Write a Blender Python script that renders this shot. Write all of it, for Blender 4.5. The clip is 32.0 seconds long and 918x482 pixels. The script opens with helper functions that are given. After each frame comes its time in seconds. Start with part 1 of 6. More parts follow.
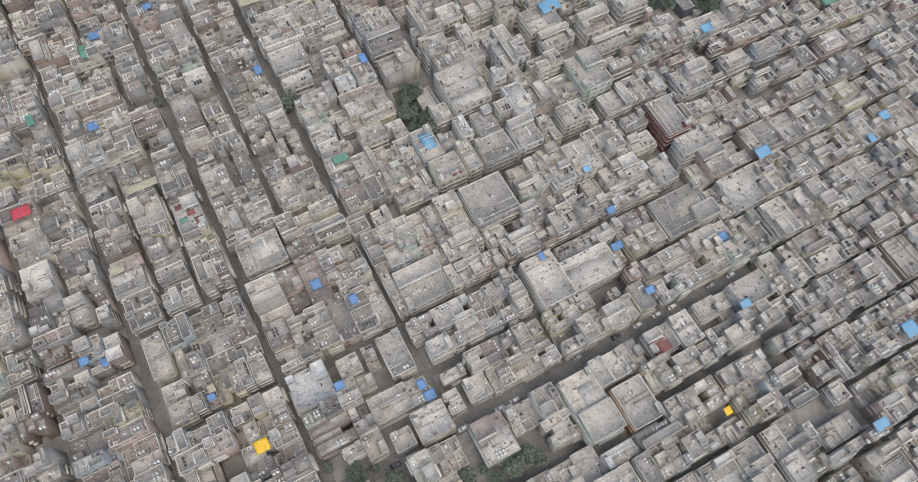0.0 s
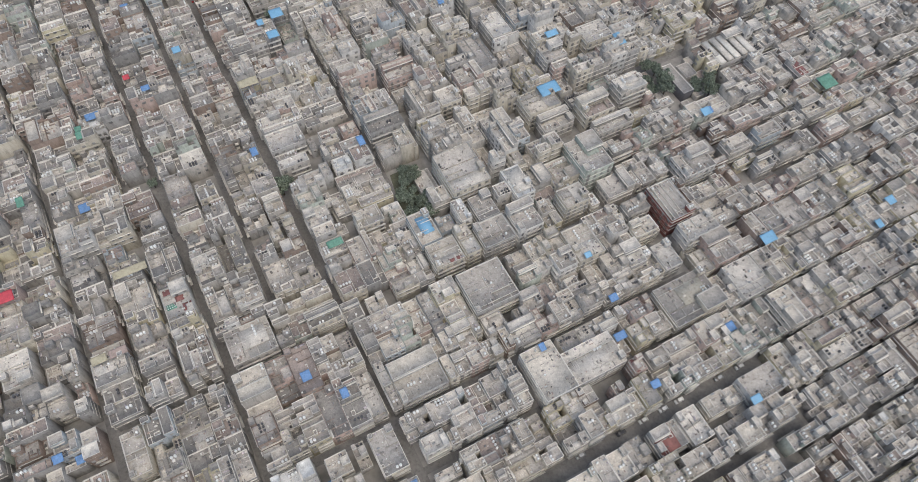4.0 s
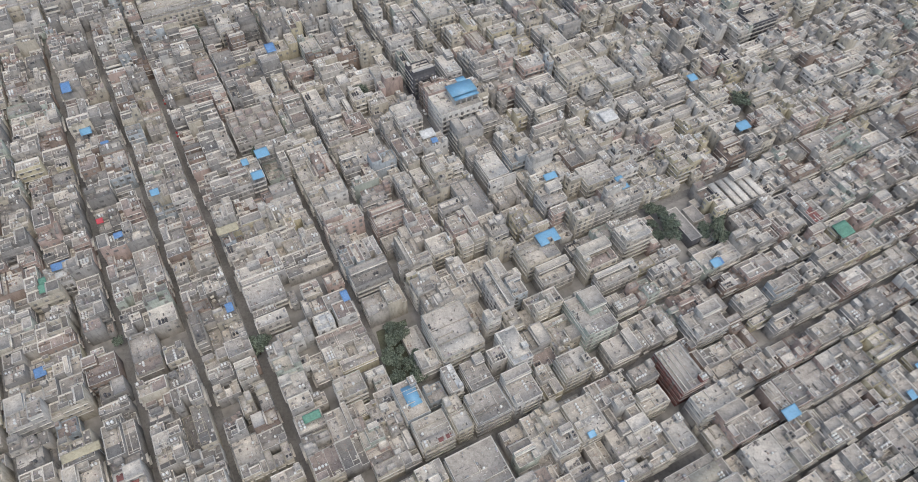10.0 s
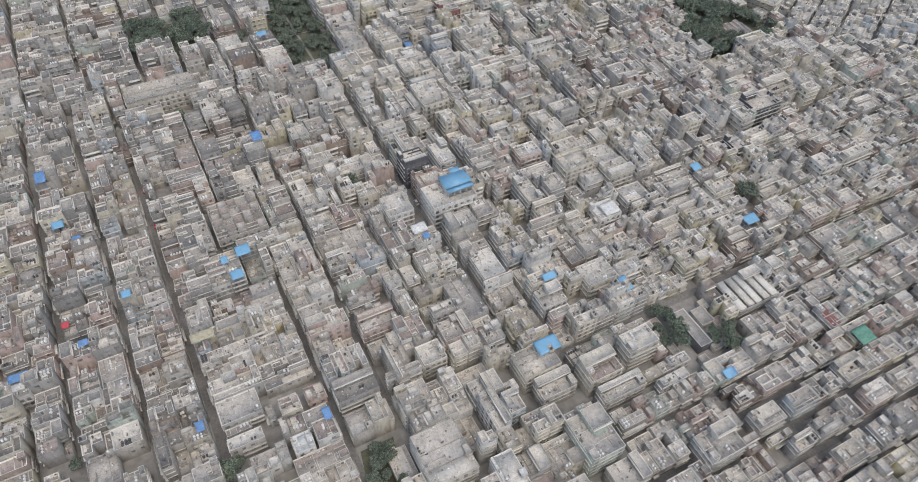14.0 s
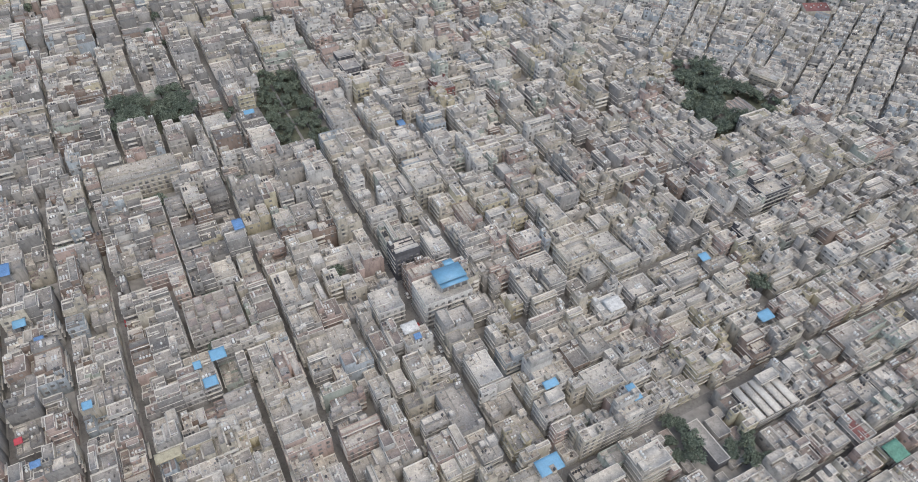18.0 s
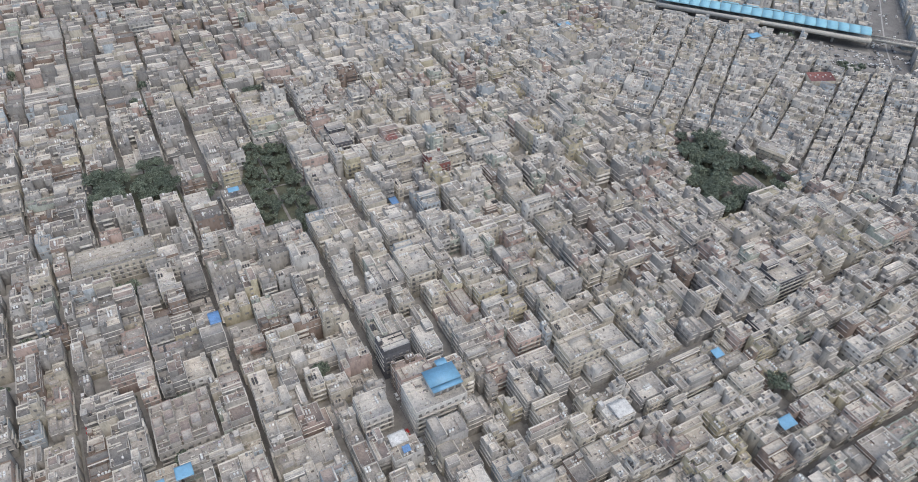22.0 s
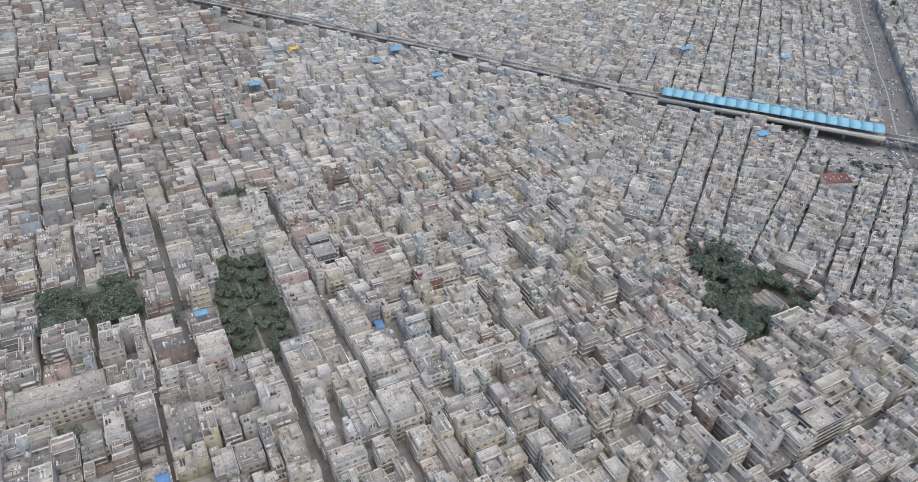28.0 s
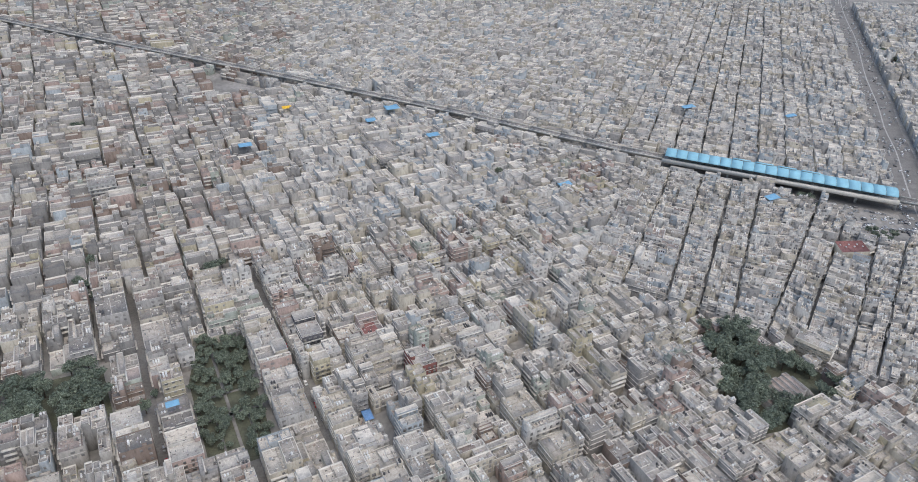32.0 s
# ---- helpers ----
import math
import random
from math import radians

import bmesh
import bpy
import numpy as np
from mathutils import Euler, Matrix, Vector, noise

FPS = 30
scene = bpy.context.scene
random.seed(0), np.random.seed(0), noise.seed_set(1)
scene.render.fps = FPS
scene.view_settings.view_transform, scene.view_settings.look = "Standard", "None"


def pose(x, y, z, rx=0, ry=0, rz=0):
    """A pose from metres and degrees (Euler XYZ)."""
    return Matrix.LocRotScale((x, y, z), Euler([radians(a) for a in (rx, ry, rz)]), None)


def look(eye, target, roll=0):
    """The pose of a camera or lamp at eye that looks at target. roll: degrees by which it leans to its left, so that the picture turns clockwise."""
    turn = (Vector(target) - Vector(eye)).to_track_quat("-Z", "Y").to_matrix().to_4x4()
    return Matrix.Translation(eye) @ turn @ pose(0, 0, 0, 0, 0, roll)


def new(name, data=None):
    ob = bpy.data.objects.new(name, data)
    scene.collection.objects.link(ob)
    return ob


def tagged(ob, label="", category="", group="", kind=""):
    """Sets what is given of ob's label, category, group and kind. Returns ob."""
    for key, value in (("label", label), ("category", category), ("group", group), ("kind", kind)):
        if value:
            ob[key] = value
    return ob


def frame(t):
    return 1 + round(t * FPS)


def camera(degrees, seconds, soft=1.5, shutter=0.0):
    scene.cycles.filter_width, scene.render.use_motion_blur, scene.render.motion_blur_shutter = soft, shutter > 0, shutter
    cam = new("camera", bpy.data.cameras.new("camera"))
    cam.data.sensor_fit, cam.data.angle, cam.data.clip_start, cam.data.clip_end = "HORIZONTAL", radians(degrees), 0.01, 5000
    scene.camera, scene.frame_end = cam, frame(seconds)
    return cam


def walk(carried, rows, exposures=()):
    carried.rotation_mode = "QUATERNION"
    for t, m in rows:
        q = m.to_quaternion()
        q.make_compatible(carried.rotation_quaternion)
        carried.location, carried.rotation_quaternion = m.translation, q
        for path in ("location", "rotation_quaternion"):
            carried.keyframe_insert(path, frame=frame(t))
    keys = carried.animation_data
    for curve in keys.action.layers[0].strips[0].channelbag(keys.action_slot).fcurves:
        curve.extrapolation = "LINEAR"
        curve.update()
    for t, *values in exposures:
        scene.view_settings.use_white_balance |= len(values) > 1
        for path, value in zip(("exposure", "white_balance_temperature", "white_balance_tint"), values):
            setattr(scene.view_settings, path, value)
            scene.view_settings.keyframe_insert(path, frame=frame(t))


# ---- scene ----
cam = camera(67.0, 32.0, soft=0.95)
# seconds, place in metres, turn in degrees
ROWS = [
    (0, 0.00, 0.00, 266.00, 25.501, -1.141, -0.169),
    (1, 0.22, 1.33, 264.66, 26.935, -1.168, -0.105),
    (2, 0.57, 3.91, 263.67, 28.276, -1.184, -0.031),
    (3, 1.03, 7.74, 263.02, 29.523, -1.189, 0.053),
    (4, 1.62, 12.82, 262.72, 30.676, -1.183, 0.149),
    (5, 2.32, 19.09, 262.73, 31.741, -1.168, 0.254),
    (6, 3.08, 26.22, 262.94, 32.748, -1.151, 0.360),
    (7, 3.87, 33.85, 263.19, 33.730, -1.143, 0.456),
    (8, 4.64, 41.58, 263.35, 34.723, -1.151, 0.533),
    (9, 5.33, 49.13, 263.29, 35.755, -1.181, 0.580),
    (10, 5.94, 56.53, 263.03, 36.821, -1.231, 0.601),
    (11, 6.44, 63.90, 262.60, 37.911, -1.293, 0.601),
    (12, 6.84, 71.36, 262.04, 39.013, -1.362, 0.583),
    (13, 7.12, 78.99, 261.39, 40.117, -1.432, 0.553),
    (14, 7.33, 86.75, 260.72, 41.214, -1.501, 0.515),
    (15, 7.51, 94.57, 260.09, 42.296, -1.569, 0.474),
    (16, 7.71, 102.35, 259.55, 43.355, -1.634, 0.434),
    (17, 7.96, 110.07, 259.16, 44.385, -1.694, 0.397),
    (18, 8.27, 117.77, 258.89, 45.388, -1.751, 0.368),
    (19, 8.64, 125.55, 258.73, 46.367, -1.804, 0.348),
    (20, 9.07, 133.51, 258.64, 47.328, -1.852, 0.339),
    (21, 9.55, 141.70, 258.60, 48.274, -1.896, 0.342),
    (22, 10.06, 150.06, 258.59, 49.210, -1.936, 0.354),
    (23, 10.59, 158.47, 258.59, 50.141, -1.972, 0.369),
    (24, 11.11, 166.84, 258.60, 51.073, -2.006, 0.380),
    (25, 11.61, 175.09, 258.59, 52.008, -2.037, 0.384),
    (26, 12.09, 183.23, 258.57, 52.946, -2.064, 0.381),
    (27, 12.54, 191.31, 258.55, 53.886, -2.088, 0.372),
    (28, 12.98, 199.36, 258.53, 54.824, -2.108, 0.359),
    (29, 13.40, 207.42, 258.53, 55.759, -2.122, 0.342),
    (30, 13.81, 215.50, 258.55, 56.691, -2.133, 0.322),
    (31, 14.20, 223.59, 258.57, 57.619, -2.138, 0.299),
    (32, 14.57, 231.70, 258.62, 58.545, -2.139, 0.273),
]
walk(cam, [(t, pose(x, y, z, rx, ry, rz)) for t, x, y, z, rx, ry, rz in ROWS],
     exposures=[(0.0, 0.21, 6480, 7), (12.0, 0.22, 6420, 7), (32.0, 0.25, 6190, 8)])

# ---------------------------------------------------------------- daylight
SUN_UP, SUN_TURN = 66.0, 142.0     # degrees above the horizon, clockwise from north (+y)
world = bpy.data.worlds.new("hazy_sky")
scene.world = world
world.use_nodes = True
wn = world.node_tree
sky = wn.nodes.new("ShaderNodeTexSky")
sky.sky_type, sky.sun_disc = "NISHITA", False
sky.sun_elevation, sky.sun_rotation = radians(SUN_UP), radians(SUN_TURN)
sky.air_density, sky.dust_density, sky.ozone_density = 1.2, 4.0, 1.0
wn.links.new(sky.outputs[0], wn.nodes["Background"].inputs[0])
wn.nodes["Background"].inputs[1].default_value = 0.15

sun_data = bpy.data.lights.new("sun", "SUN")
sun_data.energy, sun_data.angle, sun_data.color = 0.62, radians(60), (1.0, 0.965, 0.915)
sun = new("sun", sun_data)
a, b = radians(SUN_UP), radians(SUN_TURN)
toward = Vector((math.sin(b) * math.cos(a), math.cos(b) * math.cos(a), math.sin(a)))
sun.matrix_world = look(toward * 900, (0, 0, 0))


# ---------------------------------------------------------------- materials
def surface(name, colour, rough=0.9, stain=0.35, scale=0.12, grain=1.6, island=0.16, metal=0.0, streak=1.0, bump=0.15, spots=0.0, worn=0.0):
    """A weathered outdoor surface: broad stains, fine grain and a shade of its own for each piece."""
    m = bpy.data.materials.new(name)
    m.use_nodes = True
    nt = m.node_tree
    N, L = nt.nodes, nt.links
    p = N["Principled BSDF"]
    geo = N.new("ShaderNodeNewGeometry")
    mp = N.new("ShaderNodeMapping")
    mp.inputs["Scale"].default_value = (1, 1, streak)
    L.new(geo.outputs["Position"], mp.inputs[0])
    broad = N.new("ShaderNodeTexNoise")
    broad.inputs["Scale"].default_value, broad.inputs["Detail"].default_value = scale, 5.0
    broad.inputs["Roughness"].default_value = 0.62
    fine = N.new("ShaderNodeTexNoise")
    fine.inputs["Scale"].default_value, fine.inputs["Detail"].default_value = grain, 3.0
    for n in (broad, fine):
        L.new(mp.outputs[0], n.inputs["Vector"])
    r1 = N.new("ShaderNodeMapRange")
    r1.inputs["From Min"].default_value, r1.inputs["From Max"].default_value = 0.32, 0.68
    r1.inputs["To Min"].default_value, r1.inputs["To Max"].default_value = 1 - stain, 1 + stain * 0.45
    L.new(broad.outputs[0], r1.inputs[0])
    r2 = N.new("ShaderNodeMapRange")
    r2.inputs["From Min"].default_value, r2.inputs["From Max"].default_value = 0.3, 0.7
    r2.inputs["To Min"].default_value, r2.inputs["To Max"].default_value = 1 - stain * 0.5, 1 + stain * 0.4
    L.new(fine.outputs[0], r2.inputs[0])
    r3 = N.new("ShaderNodeMapRange")
    r3.inputs["To Min"].default_value, r3.inputs["To Max"].default_value = 1 - island, 1 + island
    L.new(geo.outputs["Random Per Island"], r3.inputs[0])
    m1 = N.new("ShaderNodeMath")
    m1.operation = "MULTIPLY"
    L.new(r1.outputs[0], m1.inputs[0])
    L.new(r2.outputs[0], m1.inputs[1])
    if spots:
        patch = N.new("ShaderNodeTexNoise")
        patch.inputs["Scale"].default_value, patch.inputs["Detail"].default_value = 0.75, 6.0
        patch.inputs["Roughness"].default_value = 0.7
        L.new(mp.outputs[0], patch.inputs["Vector"])
        r4 = N.new("ShaderNodeMapRange")
        r4.inputs["From Min"].default_value, r4.inputs["From Max"].default_value = 0.52, 0.6
        r4.inputs["To Min"].default_value, r4.inputs["To Max"].default_value = 1.0, 1.0 - spots
        L.new(patch.outputs[0], r4.inputs[0])
        m3 = N.new("ShaderNodeMath")
        m3.operation = "MULTIPLY"
        L.new(m1.outputs[0], m3.inputs[0])
        L.new(r4.outputs[0], m3.inputs[1])
        m1 = m3
    if worn:                                            # paler scuffed places and loose mortar
        scuff = N.new("ShaderNodeTexNoise")
        scuff.inputs["Scale"].default_value, scuff.inputs["Detail"].default_value = 1.15, 5.0
        scuff.inputs["Roughness"].default_value = 0.72
        L.new(geo.outputs["Position"], scuff.inputs["Vector"])
        r5 = N.new("ShaderNodeMapRange")
        r5.inputs["From Min"].default_value, r5.inputs["From Max"].default_value = 0.53, 0.62
        r5.inputs["To Min"].default_value, r5.inputs["To Max"].default_value = 1.0, 1.0 + worn
        L.new(scuff.outputs[0], r5.inputs[0])
        m4 = N.new("ShaderNodeMath")
        m4.operation = "MULTIPLY"
        L.new(m1.outputs[0], m4.inputs[0])
        L.new(r5.outputs[0], m4.inputs[1])
        m1 = m4
    m2 = N.new("ShaderNodeMath")
    m2.operation = "MULTIPLY"
    L.new(m1.outputs[0], m2.inputs[0])
    L.new(r3.outputs[0], m2.inputs[1])
    mix = N.new("ShaderNodeVectorMath")
    mix.operation = "SCALE"
    mix.inputs[0].default_value = colour
    L.new(m2.outputs[0], mix.inputs["Scale"])
    L.new(mix.outputs[0], p.inputs["Base Color"])
    p.inputs["Roughness"].default_value, p.inputs["Metallic"].default_value = rough, metal
    if bump:
        bn = N.new("ShaderNodeBump")
        bn.inputs["Strength"].default_value, bn.inputs["Distance"].default_value = bump, 0.05
        L.new(fine.outputs[0], bn.inputs["Height"])
        L.new(bn.outputs[0], p.inputs["Normal"])
    return m


MATS, INDEX = [], {}


def material(name, *args, **kw):
    INDEX[name] = len(MATS)
    MATS.append(surface(name, *args, **kw))


WALLS = {"cement_grey": ((0.300, 0.292, 0.280), "bare grey cement"), "cream": ((0.400, 0.370, 0.309), "cream painted"),
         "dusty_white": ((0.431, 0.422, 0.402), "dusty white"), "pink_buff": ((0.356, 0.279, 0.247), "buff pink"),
         "brick_brown": ((0.218, 0.170, 0.142), "unplastered brown brick"), "pale_yellow": ((0.405, 0.368, 0.267), "pale yellow"),
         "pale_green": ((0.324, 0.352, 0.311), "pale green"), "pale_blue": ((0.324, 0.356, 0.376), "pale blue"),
         "soot_grey": ((0.222, 0.215, 0.205), "soot-stained grey"), "dark_grey": ((0.081, 0.081, 0.089), "dark grey"), "red_brown": ((0.203, 0.085, 0.073), "red-brown"), "warm_grey": ((0.326, 0.307, 0.278), "warm grey plastered")}
for key, (rgb, words) in WALLS.items():
    material("wall_" + key, rgb, stain=0.16, scale=0.6, streak=0.3, island=0.15, spots=0.2)
ROOFS = {"cement": (0.408, 0.376, 0.338), "sand": (0.483, 0.441, 0.383), "ash": (0.334, 0.311, 0.284), "pale": (0.525, 0.490, 0.441),
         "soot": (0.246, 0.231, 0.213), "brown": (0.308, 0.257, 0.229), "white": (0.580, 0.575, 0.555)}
for key, rgb in ROOFS.items():
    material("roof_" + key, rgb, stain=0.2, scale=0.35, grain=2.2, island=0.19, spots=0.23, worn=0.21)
material("parapet", (0.61, 0.58, 0.53), stain=0.16, scale=0.5, island=0.2)
material("glass_dark", (0.215, 0.206, 0.197), rough=0.4, stain=0.2, island=0.4, bump=0)
material("tank_white", (0.70, 0.70, 0.68), rough=0.5, stain=0.15, island=0.15, bump=0)
material("tank_black", (0.085, 0.085, 0.09), rough=0.5, stain=0.2, island=0.2, bump=0)
material("junk", (0.27, 0.25, 0.232), stain=0.3, scale=0.6, island=0.55)
material("metal_grey", (0.36, 0.37, 0.38), rough=0.55, stain=0.3, island=0.3, metal=0.3)
material("tarp_blue", (0.13, 0.25, 0.46), rough=0.6, stain=0.25, scale=0.4, island=0.15)
material("tin_blue", (0.18, 0.37, 0.54), rough=0.45, stain=0.16, scale=0.3, island=0.06)
material("tarp_green", (0.12, 0.27, 0.20), rough=0.6, stain=0.3, scale=0.4, island=0.15)
material("tarp_red", (0.48, 0.06, 0.08), rough=0.6, stain=0.2, scale=0.4, island=0.15)
material("tarp_yellow", (0.80, 0.48, 0.03), rough=0.6, stain=0.15, scale=0.4, island=0.1)
material("cloth_mix", (0.38, 0.34, 0.36), rough=0.9, stain=0.3, scale=0.8, island=0.6)
material("red_tile", (0.25, 0.115, 0.105), stain=0.25, scale=0.3, island=0.1)
material("orange_wall", (0.55, 0.25, 0.10), stain=0.25, scale=0.3, island=0.1)
material("lane_concrete", (0.21, 0.2, 0.188), stain=0.3, scale=0.08, grain=0.8, island=0.0, spots=0.2)
material("asphalt", (0.085, 0.083, 0.081), stain=0.35, scale=0.05, grain=0.5, island=0.0)
material("dust", (0.29, 0.275, 0.254), stain=0.4, scale=0.03, grain=0.3, island=0.0)
material("concrete_light", (0.40, 0.39, 0.37), stain=0.25, scale=0.2, island=0.1)
material("track_slab", (0.31, 0.30, 0.285), stain=0.3, scale=0.3, grain=3.0, island=0.1)
material("rail_steel", (0.16, 0.14, 0.13), rough=0.5, metal=0.7, stain=0.2, island=0.1, bump=0)
material("station_blue", (0.25, 0.49, 0.60), rough=0.6, stain=0.12, scale=0.15, island=0.08)
material("bark", (0.10, 0.075, 0.055), stain=0.4, scale=1.0, grain=5.0)
material("leaf", (0.19, 0.225, 0.165), rough=0.75, stain=0.3, scale=0.1, island=0.55, bump=0)
material("leaf_dark", (0.165, 0.20, 0.15), rough=0.75, stain=0.3, scale=0.1, island=0.5, bump=0)
material("grass", (0.115, 0.12, 0.08), stain=0.45, scale=0.12, grain=1.2, island=0.0)
material("car_white", (0.75, 0.75, 0.74), rough=0.3, stain=0.06, island=0.05, bump=0)
material("car_silver", (0.42, 0.43, 0.44), rough=0.3, metal=0.5, stain=0.06, island=0.05, bump=0)
material("car_dark", (0.05, 0.05, 0.06), rough=0.3, stain=0.1, island=0.1, bump=0)
material("car_red", (0.40, 0.03, 0.03), rough=0.3, stain=0.06, island=0.05, bump=0)
material("tyre", (0.02, 0.02, 0.02), rough=0.9, stain=0.2, bump=0)

for key in ("leaf", "leaf_dark"):            # leaves let part of the daylight through
    nt = MATS[INDEX[key]].node_tree
    glow = nt.nodes.new("ShaderNodeBsdfTranslucent")
    both = nt.nodes.new("ShaderNodeMixShader")
    both.inputs[0].default_value = 0.3
    p = nt.nodes["Principled BSDF"]
    nt.links.new(p.inputs["Base Color"].links[0].from_socket, glow.inputs["Color"])
    nt.links.new(p.outputs[0], both.inputs[1])
    nt.links.new(glow.outputs[0], both.inputs[2])
    nt.links.new(both.outputs[0], nt.nodes["Material Output"].inputs["Surface"])


# ---------------------------------------------------------------- mesh building
class Sink:
    """Collects boxes, roofs with parapets and drums in skewed plan frames, and turns them into one mesh."""

    def __init__(self):
        self.box_rows, self.tray_rows, self.drum_rows, self.loose = [], [], [], []

    def box(self, f, x0, x1, y0, y1, z0, z1, mat):
        self.box_rows.append((*f, x0, x1, y0, y1, z0, z1, INDEX[mat]))

    def tray(self, f, x0, x1, y0, y1, z0, z1, rim, wide, wall, edge, floor, base=True):
        """Walls from z0 up to z1 + rim, with a roof at z1 sunk inside a parapet of that width."""
        self.tray_rows.append((*f, x0, x1, y0, y1, z0, z1, rim, wide, INDEX[wall], INDEX[edge], INDEX[floor]))

    def drum(self, f, x, y, z0, z1, r, mat, top=0.75):
        self.drum_rows.append((*f, x, y, z0, z1, r, INDEX[mat], top))

    def mesh(self, name, origin=(0.0, 0.0, 0.0)):
        V, Q, M, base = [], [], [], 0

        def place(A, lx, ly, z):
            x = A[:, 0:1] + lx * A[:, 2:3] + ly * A[:, 4:5]
            y = A[:, 1:2] + lx * A[:, 3:4] + ly * A[:, 5:6]
            return np.stack([x, y, z], 2)

        if self.box_rows:
            A = np.array(self.box_rows, dtype=np.float64)
            lx = A[:, [6, 7, 7, 6, 6, 7, 7, 6]]
            ly = A[:, [8, 8, 9, 9, 8, 8, 9, 9]]
            z = A[:, [10, 10, 10, 10, 11, 11, 11, 11]]
            V.append(place(A, lx, ly, z).reshape(-1, 3))
            q = np.array([[0, 1, 5, 4], [1, 2, 6, 5], [2, 3, 7, 6], [3, 0, 4, 7], [4, 5, 6, 7], [3, 2, 1, 0]])
            if name == "house_rows":                            # nothing of these is seen from below
                q = q[:5]
            Q.append((q[None] + base + 8 * np.arange(len(A))[:, None, None]).reshape(-1, 4))
            M.append(np.repeat(A[:, 12], len(q)))
            base += 8 * len(A)
        if self.tray_rows:
            A = np.array(self.tray_rows, dtype=np.float64)
            w = A[:, 13:14]
            o = [6, 7, 7, 6]
            p = [8, 8, 9, 9]
            sx, sy = np.array([[1, -1, -1, 1]]) * w, np.array([[1, 1, -1, -1]]) * w
            lx = np.concatenate([A[:, o], A[:, o], A[:, o] + sx, A[:, o] + sx], 1)
            ly = np.concatenate([A[:, p], A[:, p], A[:, p] + sy, A[:, p] + sy], 1)
            one = np.ones((1, 4))
            z = np.concatenate([A[:, 10:11] * one, (A[:, 11:12] + A[:, 12:13]) * one, (A[:, 11:12] + A[:, 12:13]) * one, A[:, 11:12] * one], 1)
            V.append(place(A, lx, ly, z).reshape(-1, 3))
            q = [[i + k * 4, (i + 1) % 4 + k * 4, (i + 1) % 4 + k * 4 + 4, i + k * 4 + 4] for k in range(3) for i in range(4)] + [[12, 13, 14, 15]]
            Q.append((np.array(q)[None] + base + 16 * np.arange(len(A))[:, None, None]).reshape(-1, 4))
            M.append(np.stack([A[:, 14]] * 4 + [A[:, 15]] * 8 + [A[:, 16]], 1).reshape(-1))
            base += 16 * len(A)
        if self.drum_rows:
            A = np.array(self.drum_rows, dtype=np.float64)
            n = 8
            ang = np.arange(n) * 2 * np.pi / n
            cx = A[:, 0:1] + A[:, 6:7] * A[:, 2:3] + A[:, 7:8] * A[:, 4:5]
            cy = A[:, 1:2] + A[:, 6:7] * A[:, 3:4] + A[:, 7:8] * A[:, 5:6]
            r, z0, z1, top = A[:, 10:11], A[:, 8:9], A[:, 9:10], A[:, 12:13]
            rings = [(r, z0), (r, z0 + (z1 - z0) * 0.8), (r * top, z1)]
            P = np.concatenate([np.stack([cx + k * np.cos(ang), cy + k * np.sin(ang), np.repeat(h, n, 1)], 2) for k, h in rings], 1)
            V.append(P.reshape(-1, 3))
            q = [[i + k * n, (i + 1) % n + k * n, (i + 1) % n + (k + 1) * n, i + (k + 1) * n] for k in range(2) for i in range(n)]
            q += [[16, 17, 18, 19], [16, 19, 20, 23], [20, 21, 22, 23]]
            Q.append((np.array(q)[None] + base + 24 * np.arange(len(A))[:, None, None]).reshape(-1, 4))
            M.append(np.repeat(A[:, 11], len(q)))
            base += 24 * len(A)
        for verts, quads, mat in self.loose:
            V.append(np.asarray(verts, dtype=np.float64).reshape(-1, 3))
            q = np.asarray(quads)
            Q.append(q + base)
            M.append(np.full(len(q), INDEX[mat]))
            base += len(V[-1])
        V, Q, M = np.concatenate(V) - np.array(origin), np.concatenate(Q), np.concatenate(M).astype(np.int32)
        me = bpy.data.meshes.new(name)
        used, M = np.unique(M, return_inverse=True)
        for k in used:
            me.materials.append(MATS[k])
        me.vertices.add(len(V))
        me.vertices.foreach_set("co", V.astype(np.float32).ravel())
        me.loops.add(Q.size)
        me.loops.foreach_set("vertex_index", Q.astype(np.int32).ravel())
        me.polygons.add(len(Q))
        me.polygons.foreach_set("loop_start", np.arange(0, Q.size, 4, dtype=np.int32))
        me.polygons.foreach_set("material_index", M.astype(np.int32))
        me.update(calc_edges=True)
        return me


class Parts:
    """Stands in for a Sink, and makes each named piece of one thing a mesh under its Empty."""

    def __init__(self, thing):
        self.thing, self.origin, self.made = thing, tuple(thing.location), None

    def piece(self, name, sink, label="", under=None):
        ob = new(name, sink.mesh(name, self.origin))
        ob.parent = under or self.thing
        if label:
            tagged(ob, label)
        return ob


def thing(name, x, y, z, label, category, group="", kind=""):
    e = new(name)
    e.location = (x, y, z)
    e.empty_display_size = 0.5
    return tagged(e, label, category, group, kind)


def solid(name, sink, label="", category="", group="", kind="", origin=(0.0, 0.0, 0.0)):
    ob = new(name, sink.mesh(name, origin))
    ob.location = origin
    return tagged(ob, label, category, group, kind)


